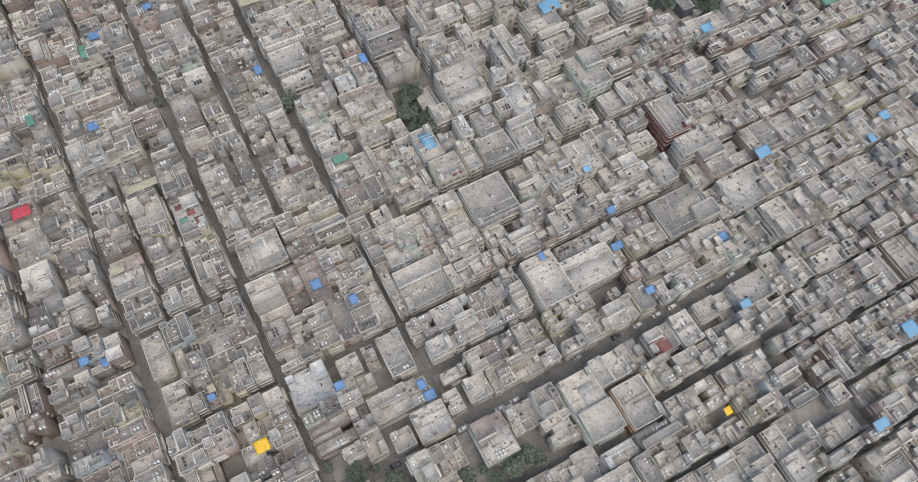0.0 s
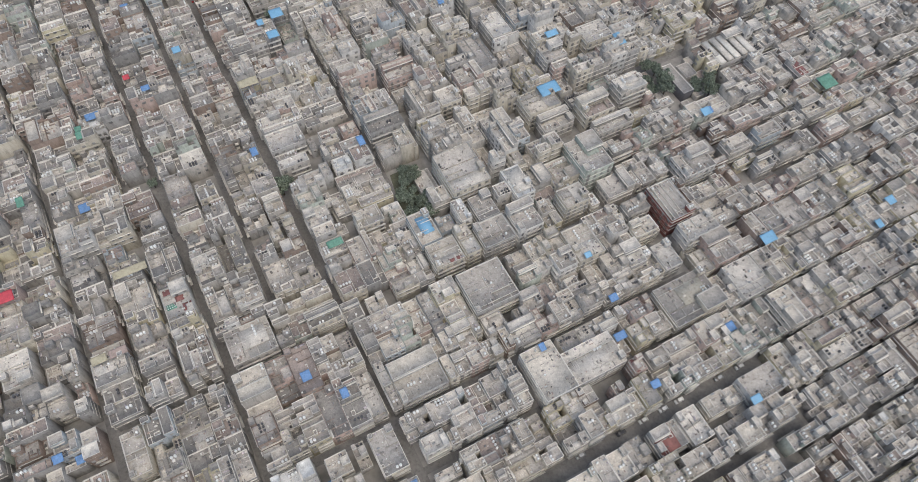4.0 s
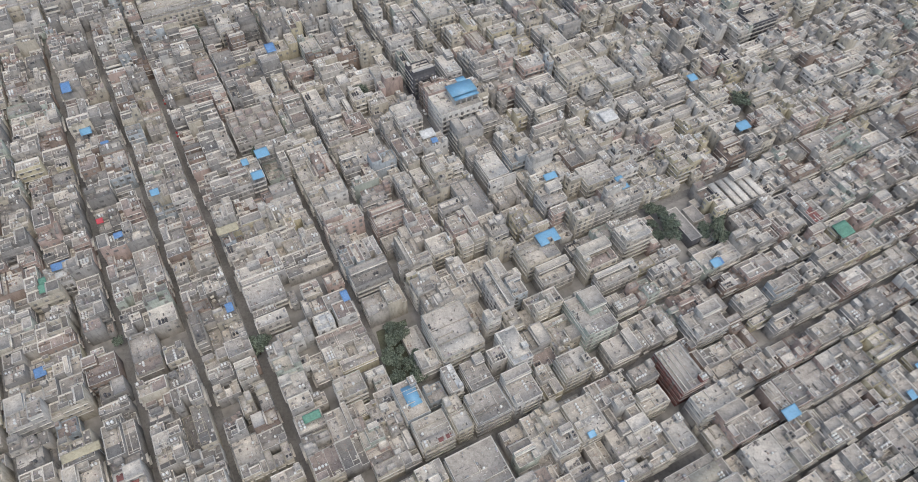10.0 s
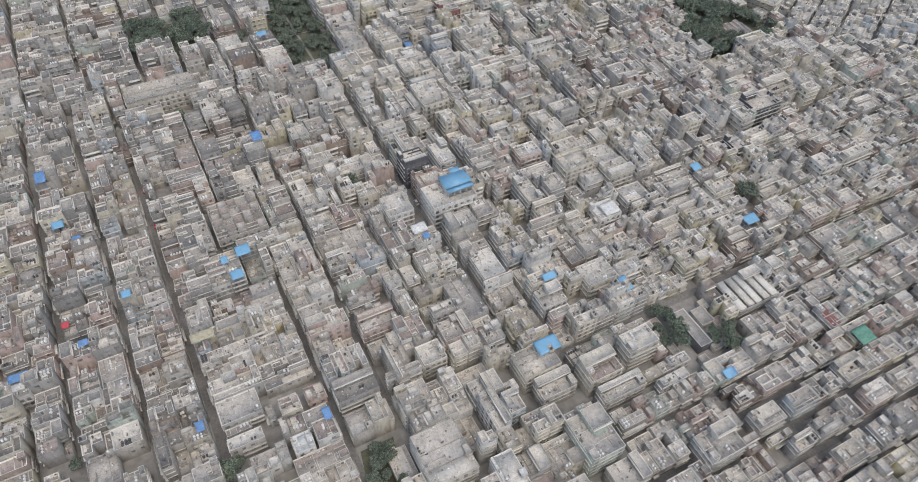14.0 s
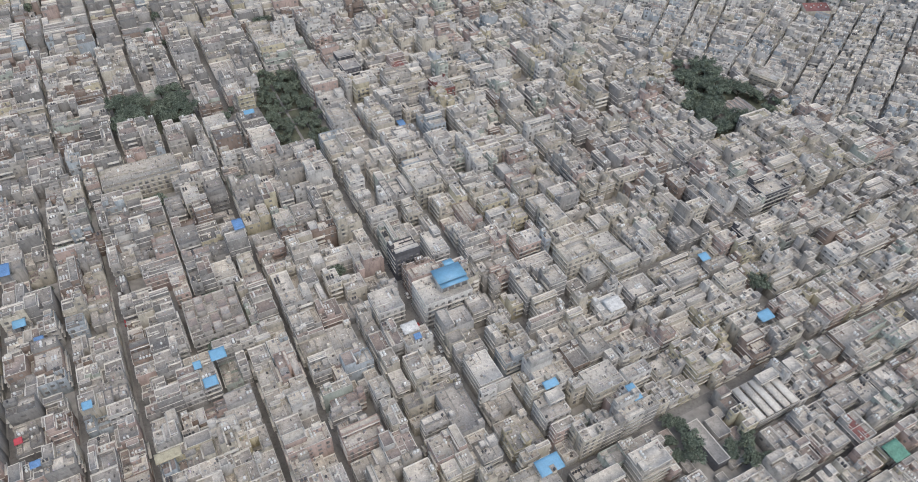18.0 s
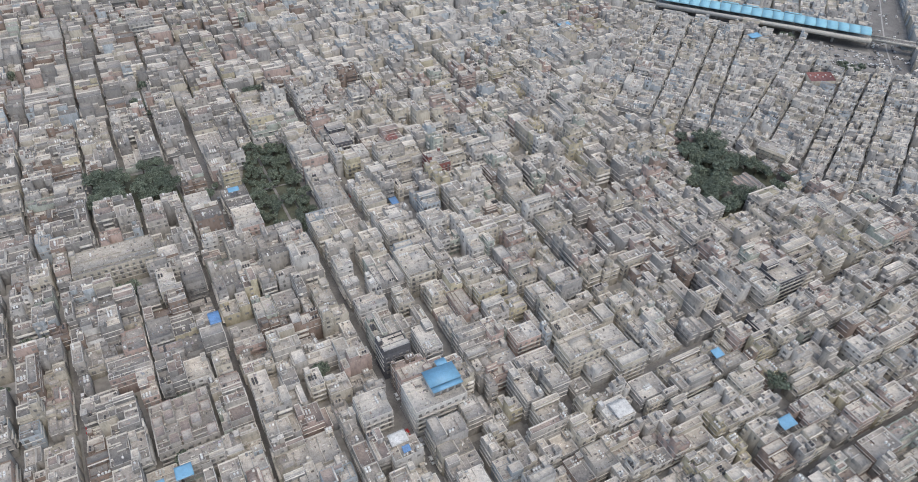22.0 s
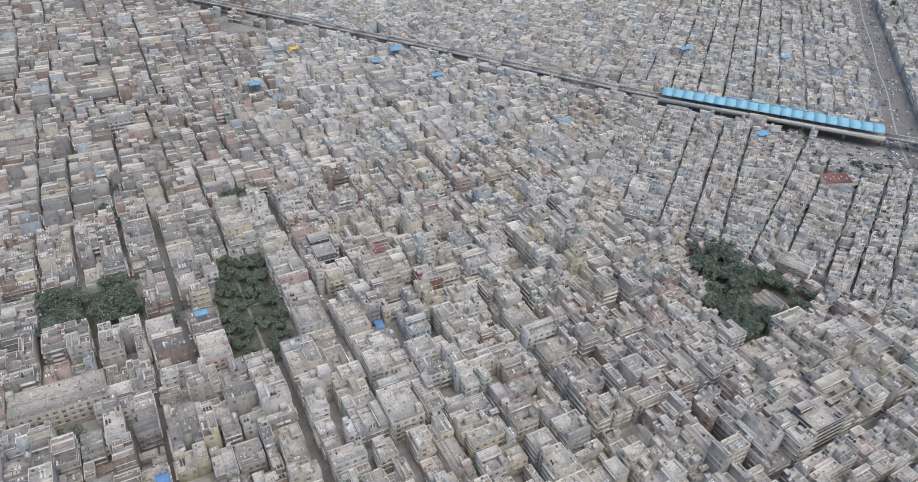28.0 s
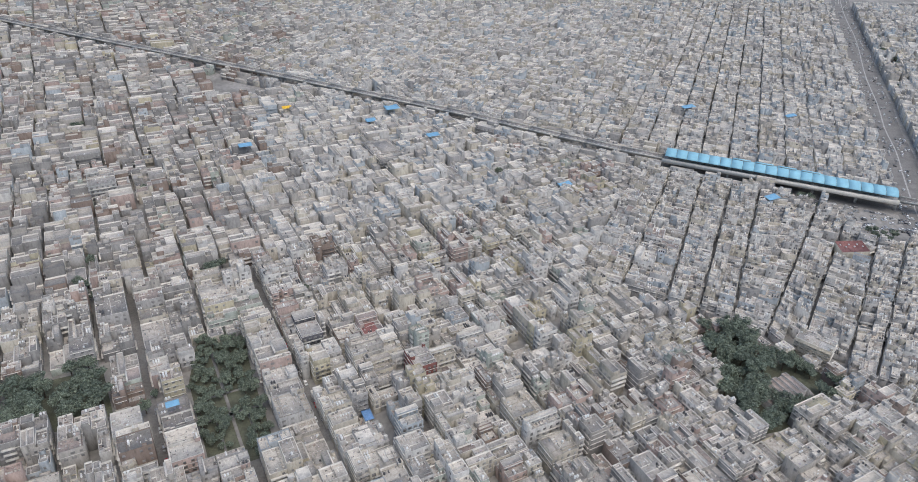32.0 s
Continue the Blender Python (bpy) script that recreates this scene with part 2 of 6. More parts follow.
# ---------------------------------------------------------------- plan
# u runs up the long lanes, v along the cross streets; both in metres from the first camera's foot.
EL = Vector((math.cos(radians(118)), math.sin(radians(118))))
EX = Vector((math.cos(radians(28)), math.sin(radians(28))))


def at(u, v):
    p = EL * u + EX * v
    return p.x, p.y


def inside(poly, x, y):
    hit = False
    for (x0, y0), (x1, y1) in zip(poly, poly[1:] + poly[:1]):
        if (y0 > y) != (y1 > y) and x < x0 + (y - y0) * (x1 - x0) / (y1 - y0):
            hit = not hit
    return hit


def off_line(line, x, y):
    best = 1e9
    for (x0, y0), (x1, y1) in zip(line, line[1:]):
        dx, dy = x1 - x0, y1 - y0
        k = min(1, max(0, ((x - x0) * dx + (y - y0) * dy) / (dx * dx + dy * dy)))
        best = min(best, math.hypot(x - x0 - k * dx, y - y0 - k * dy))
    return best


RAIL = [(-800, 1262), (-566, 1150), (-400, 1076), (-234, 1002), (-93, 936), (7, 890), (137, 823), (202, 793), (375, 727), (500, 680), (660, 620), (800, 566)]
ROAD = [(820, 1800), (674, 1448), (605, 1262), (533, 1090), (492, 980), (462, 907), (441, 846), (414, 781), (392, 725), (378, 680)]
PARKS = {"park_long": [at(434, 130), at(434, 160), at(490, 162), at(523, 165), at(530, 140), at(500, 131)],
         "park_square": [at(492, 47), at(492, 94), at(531, 92), at(533, 47)],
         "park_corner": [(167, 560), (163, 499), (174, 478), (198, 485), (229, 509), (228, 525), (197, 543), (192, 559)],
         "park_small": [at(162, 67.5), at(162, 81), at(192, 87), at(192, 73)],
         "yard": [(96, 269), (103, 253), (119, 245), (140, 256), (127, 286)]}
EDGE_W = [(-215, 0), (-290, 263), (-330, 407), (-415, 615), (-560, 910), (-860, 1460)]
EDGE_E = [(215, 0), (300, 263), (340, 407), (430, 615), (575, 910), (890, 1460)]


def edge_x(line, y):
    return float(np.interp(y, [p[1] for p in line], [p[0] for p in line]))


LANDMARKS = []       # plan quads (u0, u1, v0, v1) kept free for buildings of their own
STREET_TREES = [(9, 31), (19, 29), (25, 34), (35, 37), (-31, 31), (-18, 29), (-132, 195), (-73, 192), (-25, 34), (30, 39), (15, 34), (-42, 34), (-71, 196), (-184, 362), (-156, 401),
                (-101, 330), (-122, 325), (-126, 334), (-178, 364), (-94, 305), (-148, 400), (-207, 582), (-218, 597), (-198, 571), (-215, 605), (-189, 645), (-140, 598), (55, 762)]
FAR_TREES = [(342, 682), (335, 673), (332, 685), (301, 736), (293, 741), (307, 733), (-46, 350), (163, 349), (-313, 612), (-331, 817), (-325, 821), (521, 988), (591, 1156), (604, 1188),
                (525, 950), (486, 867), (61, 1074), (76, 1089), (54, 1087), (-437, 1268), (-407, 1237), (-378, 1295), (483, 844), (-222, 707), (-133, 610), (-74, 585), (-132, 480), (-132, 491), (623, 1238),
                (640, 1291), (572, 1105), (557, 1060), (537, 1022)]
PARK_TREES = [(333, 678), (338, 670), (347, 678), (339, 688), (303, 730), (308, 724), (-140, 598), (-136, 602), (-143, 444), (-138, 441), (-212, 582), (-206, 576), (-181, 334), (638, 1264),
                (655, 1318), (653, 1291), (591, 1128), (601, 1147), (503, 888), (515, 918), (504, 902), (347, 1099), (348, 1074), (337, 1052), (493, 1423), (493, 1390), (-388, 1300), (-365, 1282),
                (-351, 1293), (-322, 1252), (-390, 1258), (-435, 1286), (-447, 1267)]
STREET_TREES += FAR_TREES + PARK_TREES
RESERVED = [[(286, 637), (313, 640), (318, 670), (290, 667)], [(316, 740), (386, 712), (377, 680), (347, 666), (325, 667), (324, 700)], [(212, 541), (231, 521), (241, 535), (222, 556)]]


def on_landmark(x, y):
    u, v = x * EL.x + y * EL.y, x * EX.x + y * EX.y
    return any(u0 - 0.4 < u < u1 + 0.4 and v0 - 0.4 < v < v1 + 0.4 for u0, u1, v0, v1 in LANDMARKS) or any((x - a) ** 2 + (y - b) ** 2 < 12 for a, b in STREET_TREES)


def taken(x, y, clear=22.0):
    if y < 2 or y > 1475 or x < edge_x(EDGE_W, y) or x > edge_x(EDGE_E, y):
        return True
    if off_line(RAIL, x, y) < clear or off_line(ROAD, x, y) < 18:
        return True
    if any(inside(p, x, y) for p in PARKS.values()):
        return True
    if any(inside(p, x, y) for p in RESERVED):
        return True
    if any((x - a) ** 2 + (y - b) ** 2 < 30 for a, b in STREET_TREES):
        return True
    return False


# ---------------------------------------------------------------- houses
rnd = random.Random(7)
PLAN = {}            # roofs by cells of ten metres, for things that stand on roofs


def note_roof(f, x0, x1, y0, y1, z):
    cx, cy = (x0 + x1) / 2, (y0 + y1) / 2
    x, y = f[0] + cx * f[2] + cy * f[4], f[1] + cx * f[3] + cy * f[5]
    PLAN.setdefault((int(x // 10), int(y // 10)), []).append((f, x0, x1, y0, y1, z))


def roof_at(x, y):
    """The height of the roof at a place, or 0 in the street."""
    best = 0.0
    for i in range(-2, 3):
        for j in range(-2, 3):
            for f, x0, x1, y0, y1, z in PLAN.get((int(x // 10) + i, int(y // 10) + j), ()):
                det = f[2] * f[5] - f[3] * f[4]
                dx, dy = x - f[0], y - f[1]
                lx, ly = (dx * f[5] - dy * f[4]) / det, (f[2] * dy - f[3] * dx) / det
                if x0 <= lx <= x1 and y0 <= ly <= y1:
                    best = max(best, z)
    return best


class Recipe:
    """The pieces of one house: a list of (part name, Sink)."""

    def __init__(self):
        self.parts = []

    def start(self, name):
        self.parts.append((name, Sink()))
        return self.parts[-1][1]


# western palettes, darkened to carry the lens's fall-off on that side
WEST_WALLS = ["cement_grey"] * 3 + ["soot_grey"] * 8 + ["warm_grey"] * 4 + ["cream"] * 3 + ["dusty_white"] * 2 + ["pink_buff"] * 2 + ["brick_brown"] * 3 + ["pale_yellow", "pale_green", "pale_blue"]
WEST_ROOFS = ["cement"] * 3 + ["ash"] * 7 + ["soot"] * 11 + ["sand"] * 1 + ["brown"] * 4
# paler palettes for far houses; the distant haze is put into their colours
HAZED_WALLS = ["dusty_white"] * 8 + ["cement_grey"] * 3 + ["cream"] * 4 + ["warm_grey"] * 2 + ["pale_blue"] * 3
HAZED_ROOFS = ["pale"] * 4 + ["cement"] * 8 + ["ash"] * 2 + ["sand"] * 3
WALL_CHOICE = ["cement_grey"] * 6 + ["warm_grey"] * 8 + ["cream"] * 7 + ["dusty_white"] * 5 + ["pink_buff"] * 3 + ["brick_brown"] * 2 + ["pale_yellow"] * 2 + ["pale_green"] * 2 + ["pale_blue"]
ROOF_CHOICE = ["cement"] * 8 + ["sand"] * 10 + ["ash"] * 4 + ["pale"] * 5 + ["brown"]

MID_WALLS = ["cement_grey"] * 4 + ["warm_grey"] * 7 + ["cream"] * 9 + ["dusty_white"] * 7 + ["pink_buff"] * 3 + ["brick_brown"] + ["pale_yellow"] * 2 + ["pale_green"] * 2 + ["pale_blue"]
MID_ROOFS = ["cement"] * 5 + ["sand"] * 12 + ["ash"] * 2 + ["pale"] * 9 + ["brown"]
EAST_WALLS = ["cement_grey"] * 7 + ["warm_grey"] * 9 + ["soot_grey"] * 4 + ["cream"] * 4 + ["dusty_white"] * 3 + ["pink_buff"] * 3 + ["brick_brown"] * 3 + ["pale_yellow"] * 2 + ["pale_green"] * 2
EAST_ROOFS = ["cement"] * 9 + ["sand"] * 6 + ["ash"] * 8 + ["soot"] * 2 + ["pale"] * 3 + ["brown"] * 2


def house(r, f, W, D, floors, wall, roof, both=False, plain=False, sides=(False, False), single=False, broken=False, more=False):
    """One town house on a plot W wide and D deep, its front at y = 0. Fills the recipe r; returns its roof height."""
    storey = rnd.uniform(2.9, 3.2)
    wm, rm = "wall_" + wall, "roof_" + roof
    edge = "parapet" if rnd.random() < 0.68 or wall == "red_brown" else wm
    gap = 0.04
    base = floors * storey + 0.4
    deep = D > 8 and not single
    kind = rnd.random() if deep else 0.0
    if broken and deep:
        kind = 0.4 + 0.6 * rnd.random()
    # how the plot is built up: (x0, x1, y0, y1, storeys more or less), in shares of the plot
    if kind < 0.42:
        plan = [(0, 1, 0, 1, 0)]
    elif kind < 0.72:                                               # the back of the plot is lower, or later and higher
        c = rnd.uniform(0.5, 0.8)
        plan = [(0, 1, 0, c, 0), (0, 1, c, 1, rnd.choice((-2, -1, -1, 1)))]
    elif kind < 0.88:                                               # a light well beside the middle
        c, e, n = rnd.uniform(0.3, 0.45), rnd.uniform(0.6, 0.75), rnd.uniform(0.25, 0.45)
        side = (n, 1) if rnd.random() < 0.5 else (0, 1 - n)
        plan = [(0, 1, 0, c, 0), (side[0], side[1], c, e, 0), (0, 1, e, 1, rnd.choice((0, 0, -1)))]
    else:                                                           # a yard at one side of the back
        c, n = rnd.uniform(0.4, 0.6), rnd.uniform(0.4, 0.6)
        plan = [(0, 1, 0, c, 0), (0, n, c, 1, rnd.choice((0, -1))), (n, 1, c, 1, rnd.choice((-2, -3)))]
    masses, tall = [], 0
    for a0, a1, b0, b1, k in plan:
        n = max(1, floors + k)
        z = base + (n - floors) * storey + (0.0 if k == 0 else rnd.uniform(-0.3, 0.3))
        x0, x1, y0, y1 = a0 * W + gap, a1 * W - gap, b0 * D + gap, b1 * D - gap
        if x1 - x0 > 1 and y1 - y0 > 1:
            masses.append((x0, x1, y0, y1, z, k))
            tall = max(tall, z)
    if not masses:
        return 0
    rim = rnd.choice((0.3, 0.5, 0.8, 0.9, 1.0))
    for x0, x1, y0, y1, z, k in masses:
        rm = "roof_" + (roof if rnd.random() < 0.8 else rnd.choice(ROOF_CHOICE))
        s = r.start("wall")
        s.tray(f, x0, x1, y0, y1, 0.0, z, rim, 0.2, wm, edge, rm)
        note_roof(f, x0, x1, y0, y1, z)
        w, d = x1 - x0, y1 - y0
        if w > 3 and d > 3 and rnd.random() < (0.15 if plain else 0.3):                 # a later screed over part of the roof
            qx0, qx1, qy0, qy1 = x0 + 0.21, x1 - 0.21, y0 + 0.21, y1 - 0.21
            if rnd.random() < 0.5:
                qy1 = qy0 + (qy1 - qy0) * rnd.uniform(0.3, 0.7)
            else:
                qx1 = qx0 + (qx1 - qx0) * rnd.uniform(0.35, 0.7)
            r.start("screed").box(f, qx0, qx1, qy0, qy1, z - 0.02, z + 0.03, "roof_" + rnd.choice(ROOF_CHOICE))
        if not plain and d > 4 and w > 3.2:                 # thin dividing walls make cells and passages of the roof
            cuts = [y0 + 0.2]
            for _ in range(int(d / 5.5) + rnd.choice((0, 0, 1))):
                yy = rnd.uniform(y0 + 1.2, y1 - 1.2)
                full = rnd.random() < 0.45
                a = x0 + 0.2 if full or rnd.random() < 0.5 else x0 + w * rnd.uniform(0.3, 0.5)
                b = x1 - 0.2 if full or a > x0 + 0.3 else x0 + w * rnd.uniform(0.45, 0.75)
                s.box(f, a, b, yy, yy + 0.14, z, z + rnd.uniform(0.35, max(0.45, rim)), edge if rnd.random() < 0.75 or wall == "red_brown" else wm)
                cuts.append(yy + 0.14)
            for _ in range(int(w / 5.0) + rnd.choice((0, 0, 1))):
                xx, ya = rnd.uniform(x0 + 1.0, x1 - 1.0), rnd.choice(cuts)
                yb = min(y1 - 0.2, ya + rnd.uniform(1.5, 5.0))
                if yb - ya > 0.8:
                    s.box(f, xx, xx + 0.13, ya, yb, z, z + rnd.uniform(0.35, max(0.45, rim)) - 0.02, edge if rnd.random() < 0.75 or wall == "red_brown" else wm)
            if w > 4 and d > 5 and rnd.random() < 0.45:     # a shallow light shaft mouth; its dark floor colour stands in for shade below
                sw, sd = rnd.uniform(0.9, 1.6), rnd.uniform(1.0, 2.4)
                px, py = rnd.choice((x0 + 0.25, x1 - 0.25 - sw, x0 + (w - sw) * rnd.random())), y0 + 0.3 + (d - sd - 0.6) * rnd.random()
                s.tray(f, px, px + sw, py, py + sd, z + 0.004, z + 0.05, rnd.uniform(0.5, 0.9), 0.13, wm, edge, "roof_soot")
    big = max(masses, key=lambda m: (m[1] - m[0]) * (m[3] - m[2]) + 6 * m[4])
    x0, x1, y0, y1, z, k = big
    w, d = x1 - x0, y1 - y0
    free = [x0, x1, y0, y1]
    # rooms built on top later, over part of the roof
    if w > 4 and d > 5 and rnd.random() < (0.25 if plain else 0.45) and wall != "red_brown":
        pw, pd = w * rnd.choice((1.0, 1.0, 0.6, 0.45)), d * rnd.uniform(0.25, 0.5)
        px = x0 if rnd.random() < 0.5 else x1 - pw
        back = rnd.random() < 0.7
        py = y1 - pd if back else y0
        up = storey + rnd.uniform(-0.15, 0.15)
        s = r.start("upper_room")
        s.tray(f, px + 0.03, px + pw - 0.03, py + 0.03, py + pd - 0.03, z - 0.1, z + up, rnd.choice((0.15, 0.3, 0.6, 0.8)), 0.18, wm, edge, rm)
        note_roof(f, px, px + pw, py, py + pd, z + up)
        m = max(1, int(pw / 3))
        yy = py + 0.03 if back else py + pd - 0.03
        for q in range(m if plain < 2 else 0):
            wx = px + pw * (q + 0.5) / m
            r.start("window").box(f, wx - 0.6, wx + 0.6, yy - 0.04, yy + 0.04, z + (0.1 if q == 0 else 0.9), z + 2.1, "glass_dark")
        if not plain:
            ya, yb = (py - 0.55, py + 0.03) if back else (py + pd - 0.03, py + pd + 0.55)
            s.box(f, px + 0.1, px + pw - 0.1, ya, yb, z + up - 0.45, z + up - 0.33, "parapet")
        if back:
            free[3] = py - 0.1
        else:
            free[2] = py + pd + 0.1
    # stair room
    fx0, fx1, fy0, fy1 = free
    tx, ty, tz = None, None, z
    if fx1 - fx0 > 3.4 and fy1 - fy0 > 3 and rnd.random() < (0.55 if plain else 0.75):
        sw, sd, sh = rnd.uniform(2.0, min(3.0, (fx1 - fx0) * 0.6)), min((fy1 - fy0) * 0.8, rnd.uniform(2.6, 4.6)), rnd.uniform(2.2, 2.7)
        sx = fx0 + 0.02 if rnd.random() < 0.5 else fx1 - sw - 0.02
        sy = rnd.choice((fy0 + 0.02, fy1 - sd - 0.02, fy0 + rnd.random() * (fy1 - fy0 - sd)))
        s = r.start("stair_room")
        s.tray(f, sx, sx + sw, sy, sy + sd, z + 0.003, z + sh, 0.12, 0.15, wm, edge, rm)
        note_roof(f, sx, sx + sw, sy, sy + sd, z + sh)
        dx = sx + sw if sx < fx0 + 1 else sx
        if not plain:
            r.start("roof_door").box(f, dx - 0.03, dx + 0.03, sy + sd * 0.3, sy + sd * 0.3 + 0.85, z + 0.05, z + 2.0, "glass_dark")
        tx, ty, tz = sx + sw / 2, sy + sd / 2, z + sh
    # water tanks: one row on the stair room or beside a parapet
    n = rnd.choice((0, 1, 1, 2, 2, 3, 4, 6) if not plain else (0, 0, 0, 1, 2) if plain < 2 else (0, 0, 0, 0, 1))
    rad = rnd.uniform(0.4, 0.55)
    h = rad * rnd.uniform(2.0, 2.5)
    mat = "tank_white" if rnd.random() < 0.78 else "tank_black"
    on_top = tx is not None and rnd.random() < 0.4
    along = rnd.random() < 0.5
    sx, sy = rnd.uniform(fx0 + 0.9, max(fx0 + 1.0, fx1 - 1.0 - n * 0.7)), rnd.uniform(fy0 + 0.9, max(fy0 + 1.0, fy1 - 1.0 - n * 0.7))
    for i in range(n):
        if on_top and i < 2:
            px, py, pz = tx, ty - 0.62 + i * 1.28, tz
        else:
            j = i - 2 if on_top else i
            a, b = (j // 2, j % 2) if n > 4 else (j, 0)
            px, py, pz = (sx + a * 1.3, sy + b * 1.3, z) if along else (sx + b * 1.3, sy + a * 1.3, z)
            if px > fx1 - rad - 0.2 or py > fy1 - rad - 0.2:
                continue
        r.start("water_tank").drum(f, px, py, pz, pz + h, rad, mat)
    # clutter, mostly along the parapets
    if not plain:
        for x0, x1, y0, y1, z, k in masses:
            w, d = x1 - x0, y1 - y0
            if w < 2.4 or d < 2.4:
                continue
            for _ in range(rnd.choice((1, 2, 3, 4)) + int(w * d / (34 if more else 50))):
                cw, cd, ch = rnd.uniform(0.35, 1.4), rnd.uniform(0.3, 1.0), rnd.uniform(0.15, 0.8)
                px, py = rnd.uniform(x0 + 0.25, x1 - 0.25 - cw), rnd.uniform(y0 + 0.25, y1 - 0.25 - cd)
                if rnd.random() < 0.6:
                    if rnd.random() < 0.5:
                        px = x0 + 0.22 if rnd.random() < 0.5 else x1 - 0.22 - cw
                    else:
                        py = y0 + 0.22 if rnd.random() < 0.5 else y1 - 0.22 - cd
                name, mat = rnd.choice((("crate", "junk"), ("crate", "junk"), ("stone_slab", "junk"), ("concrete_block", "parapet"), ("air_cooler", "metal_grey"), ("blanket", "cloth_mix"), ("bench_slab", "roof_pale")))
                r.start(name).box(f, px, px + cw, py, py + cd, z, z + (0.06 if name == "blanket" else ch), mat)
            s = r.start("roof_clutter")                     # loose bricks, planks, pots and rags
            for _ in range(int(w * d / (9 if more else 7))):
                cw, cd, ch = rnd.choice(((0.3, 0.3, 0.35), (0.45, 0.35, 0.3), (0.5, 0.5, 0.2), (1.6, 0.16, 0.12), (0.16, 1.8, 0.12), (0.9, 0.35, 0.4), (0.35, 0.9, 0.5), (0.25, 0.25, 0.8)))
                k = rnd.uniform(0.75, 1.35)
                cw, cd = cw * k, cd * k
                px, py = rnd.uniform(x0 + 0.25, max(x0 + 0.26, x1 - 0.25 - cw)), rnd.uniform(y0 + 0.25, max(y0 + 0.26, y1 - 0.25 - cd))
                s.box(f, px, px + cw, py, py + cd, z, z + ch * k, rnd.choice(("junk", "junk", "parapet", "parapet", "roof_pale", "wall_soot_grey", "metal_grey", "cloth_mix", "wall_pink_buff", "tank_white")))
            if w > 4 and d > 4 and rnd.random() < 0.22:
                bw, bd = rnd.uniform(1.3, 2.0), rnd.uniform(1.5, 2.4)
                px, py = x0 + 0.21 if rnd.random() < 0.5 else x1 - 0.21 - bw, rnd.choice((y0 + 0.21, y1 - 0.21 - bd))
                r.start("roof_room").tray(f, px, px + bw, py, py + bd, z + 0.006, z + 2.1, 0.1, 0.1, wm, edge, rm)
    # fronts: floor bands, balconies and windows
    style, dep = rnd.random(), rnd.uniform(0.7, 1.2)
    rail = wm if rnd.random() < 0.5 else "parapet"
    fx0, fx1 = gap, W - gap
    faces = [(masses[0][2], -1, masses[0][4], fx0, fx1, True)]
    last = masses[-1] if kind < 0.88 else masses[1]
    faces.append((last[3], 1, last[4], last[0], last[1], both))
    for face, out, z, x0, x1, street in faces:
        w = x1 - x0
        if f[5] * out > 0.35 and (not more or rnd.random() < 0.6):       # blind walls towards the north
            continue
        levels = int((z - 0.3) / storey)
        low = 1 if street else max(1, levels - 2)
        cnt = max(1, int(w / (2.6 if w < 12 else 3.2)))
        for lv in range(low, levels):
            fz = lv * storey + 0.35
            if street and style < (0.4 if plain else 0.75):
                bx0, bx1 = (x0 + 0.1, x1 - 0.1) if style < 0.5 else (x0 + w * 0.3, x1 - 0.1)
                ya, yb = sorted((face, face + out * dep))
                s = r.start("balcony")
                if plain:
                    s.box(f, bx0, bx1, ya, yb, fz - 0.14, fz + 0.85, rail)
                else:
                    s.box(f, bx0, bx1, ya, yb, fz - 0.14, fz, "parapet")
                    yc, yd = sorted((face + out * (dep - 0.1), face + out * dep))
                    s.box(f, bx0, bx1, yc, yd, fz, fz + 0.85, rail)
            elif not plain:
                ya, yb = sorted((face, face + out * 0.12))
                r.start("floor_band").box(f, x0 + 0.02, x1 - 0.02, ya, yb, fz - 0.2, fz + 0.12, "parapet")
            if plain and (lv < levels - 1 or not street):
                continue
            for q in range(cnt if not plain else max(1, cnt - 1)):
                m = cnt if not plain else max(1, cnt - 1)
                ww = rnd.uniform(1.2, 1.8)
                cx = x0 + w * (q + 0.5) / m
                za = fz + 0.15 if q % 3 == 0 and street else fz + 0.9
                ya, yb = sorted((face - out * 0.02, face + out * 0.04))
                if plain == 2 and q % 3:
                    continue
                r.start("window").box(f, max(x0 + 0.15, cx - ww / 2), min(x1 - 0.15, cx + ww / 2), ya, yb, za, fz + 2.15, "glass_dark")
    # side walls: full rows of windows on a free end, some high windows where the neighbour may be lower
    south = 0 if f[3] > 0 else 1
    for side in (0, 1):
        out = -1 if side == 0 else 1
        free_end = sides[side]
        if (plain and side != south) or (not free_end and rnd.random() < 0.15) or (f[3] * out > 0.35 and not more):
            continue
        for x0, x1, y0, y1, z, k in masses:
            at_edge = x0 < 0.5 if side == 0 else x1 > W - 0.5
            if not at_edge and not free_end:
                continue
            face = x0 if side == 0 else x1
            levels = int((z - 0.3) / storey)
            n = max(1, int((y1 - y0) / (3.0 if free_end else 3.4)))
            xa, xb = sorted((face - out * 0.02, face + out * 0.04))
            deep_view = 1 if plain else 3 if floors > 4 else 2
            hung = not plain and not free_end and floors > 2 and rnd.random() < 0.4
            hang = rnd.choice(((0.03, 0.97), (0.03, 0.5), (0.5, 0.97), (0.25, 0.75)))
            shift = rnd.uniform(0.35, 0.65)
            half = (rnd.uniform(0.5, 1.0), rnd.uniform(0.5, 1.0), rnd.uniform(0.35, 0.9))
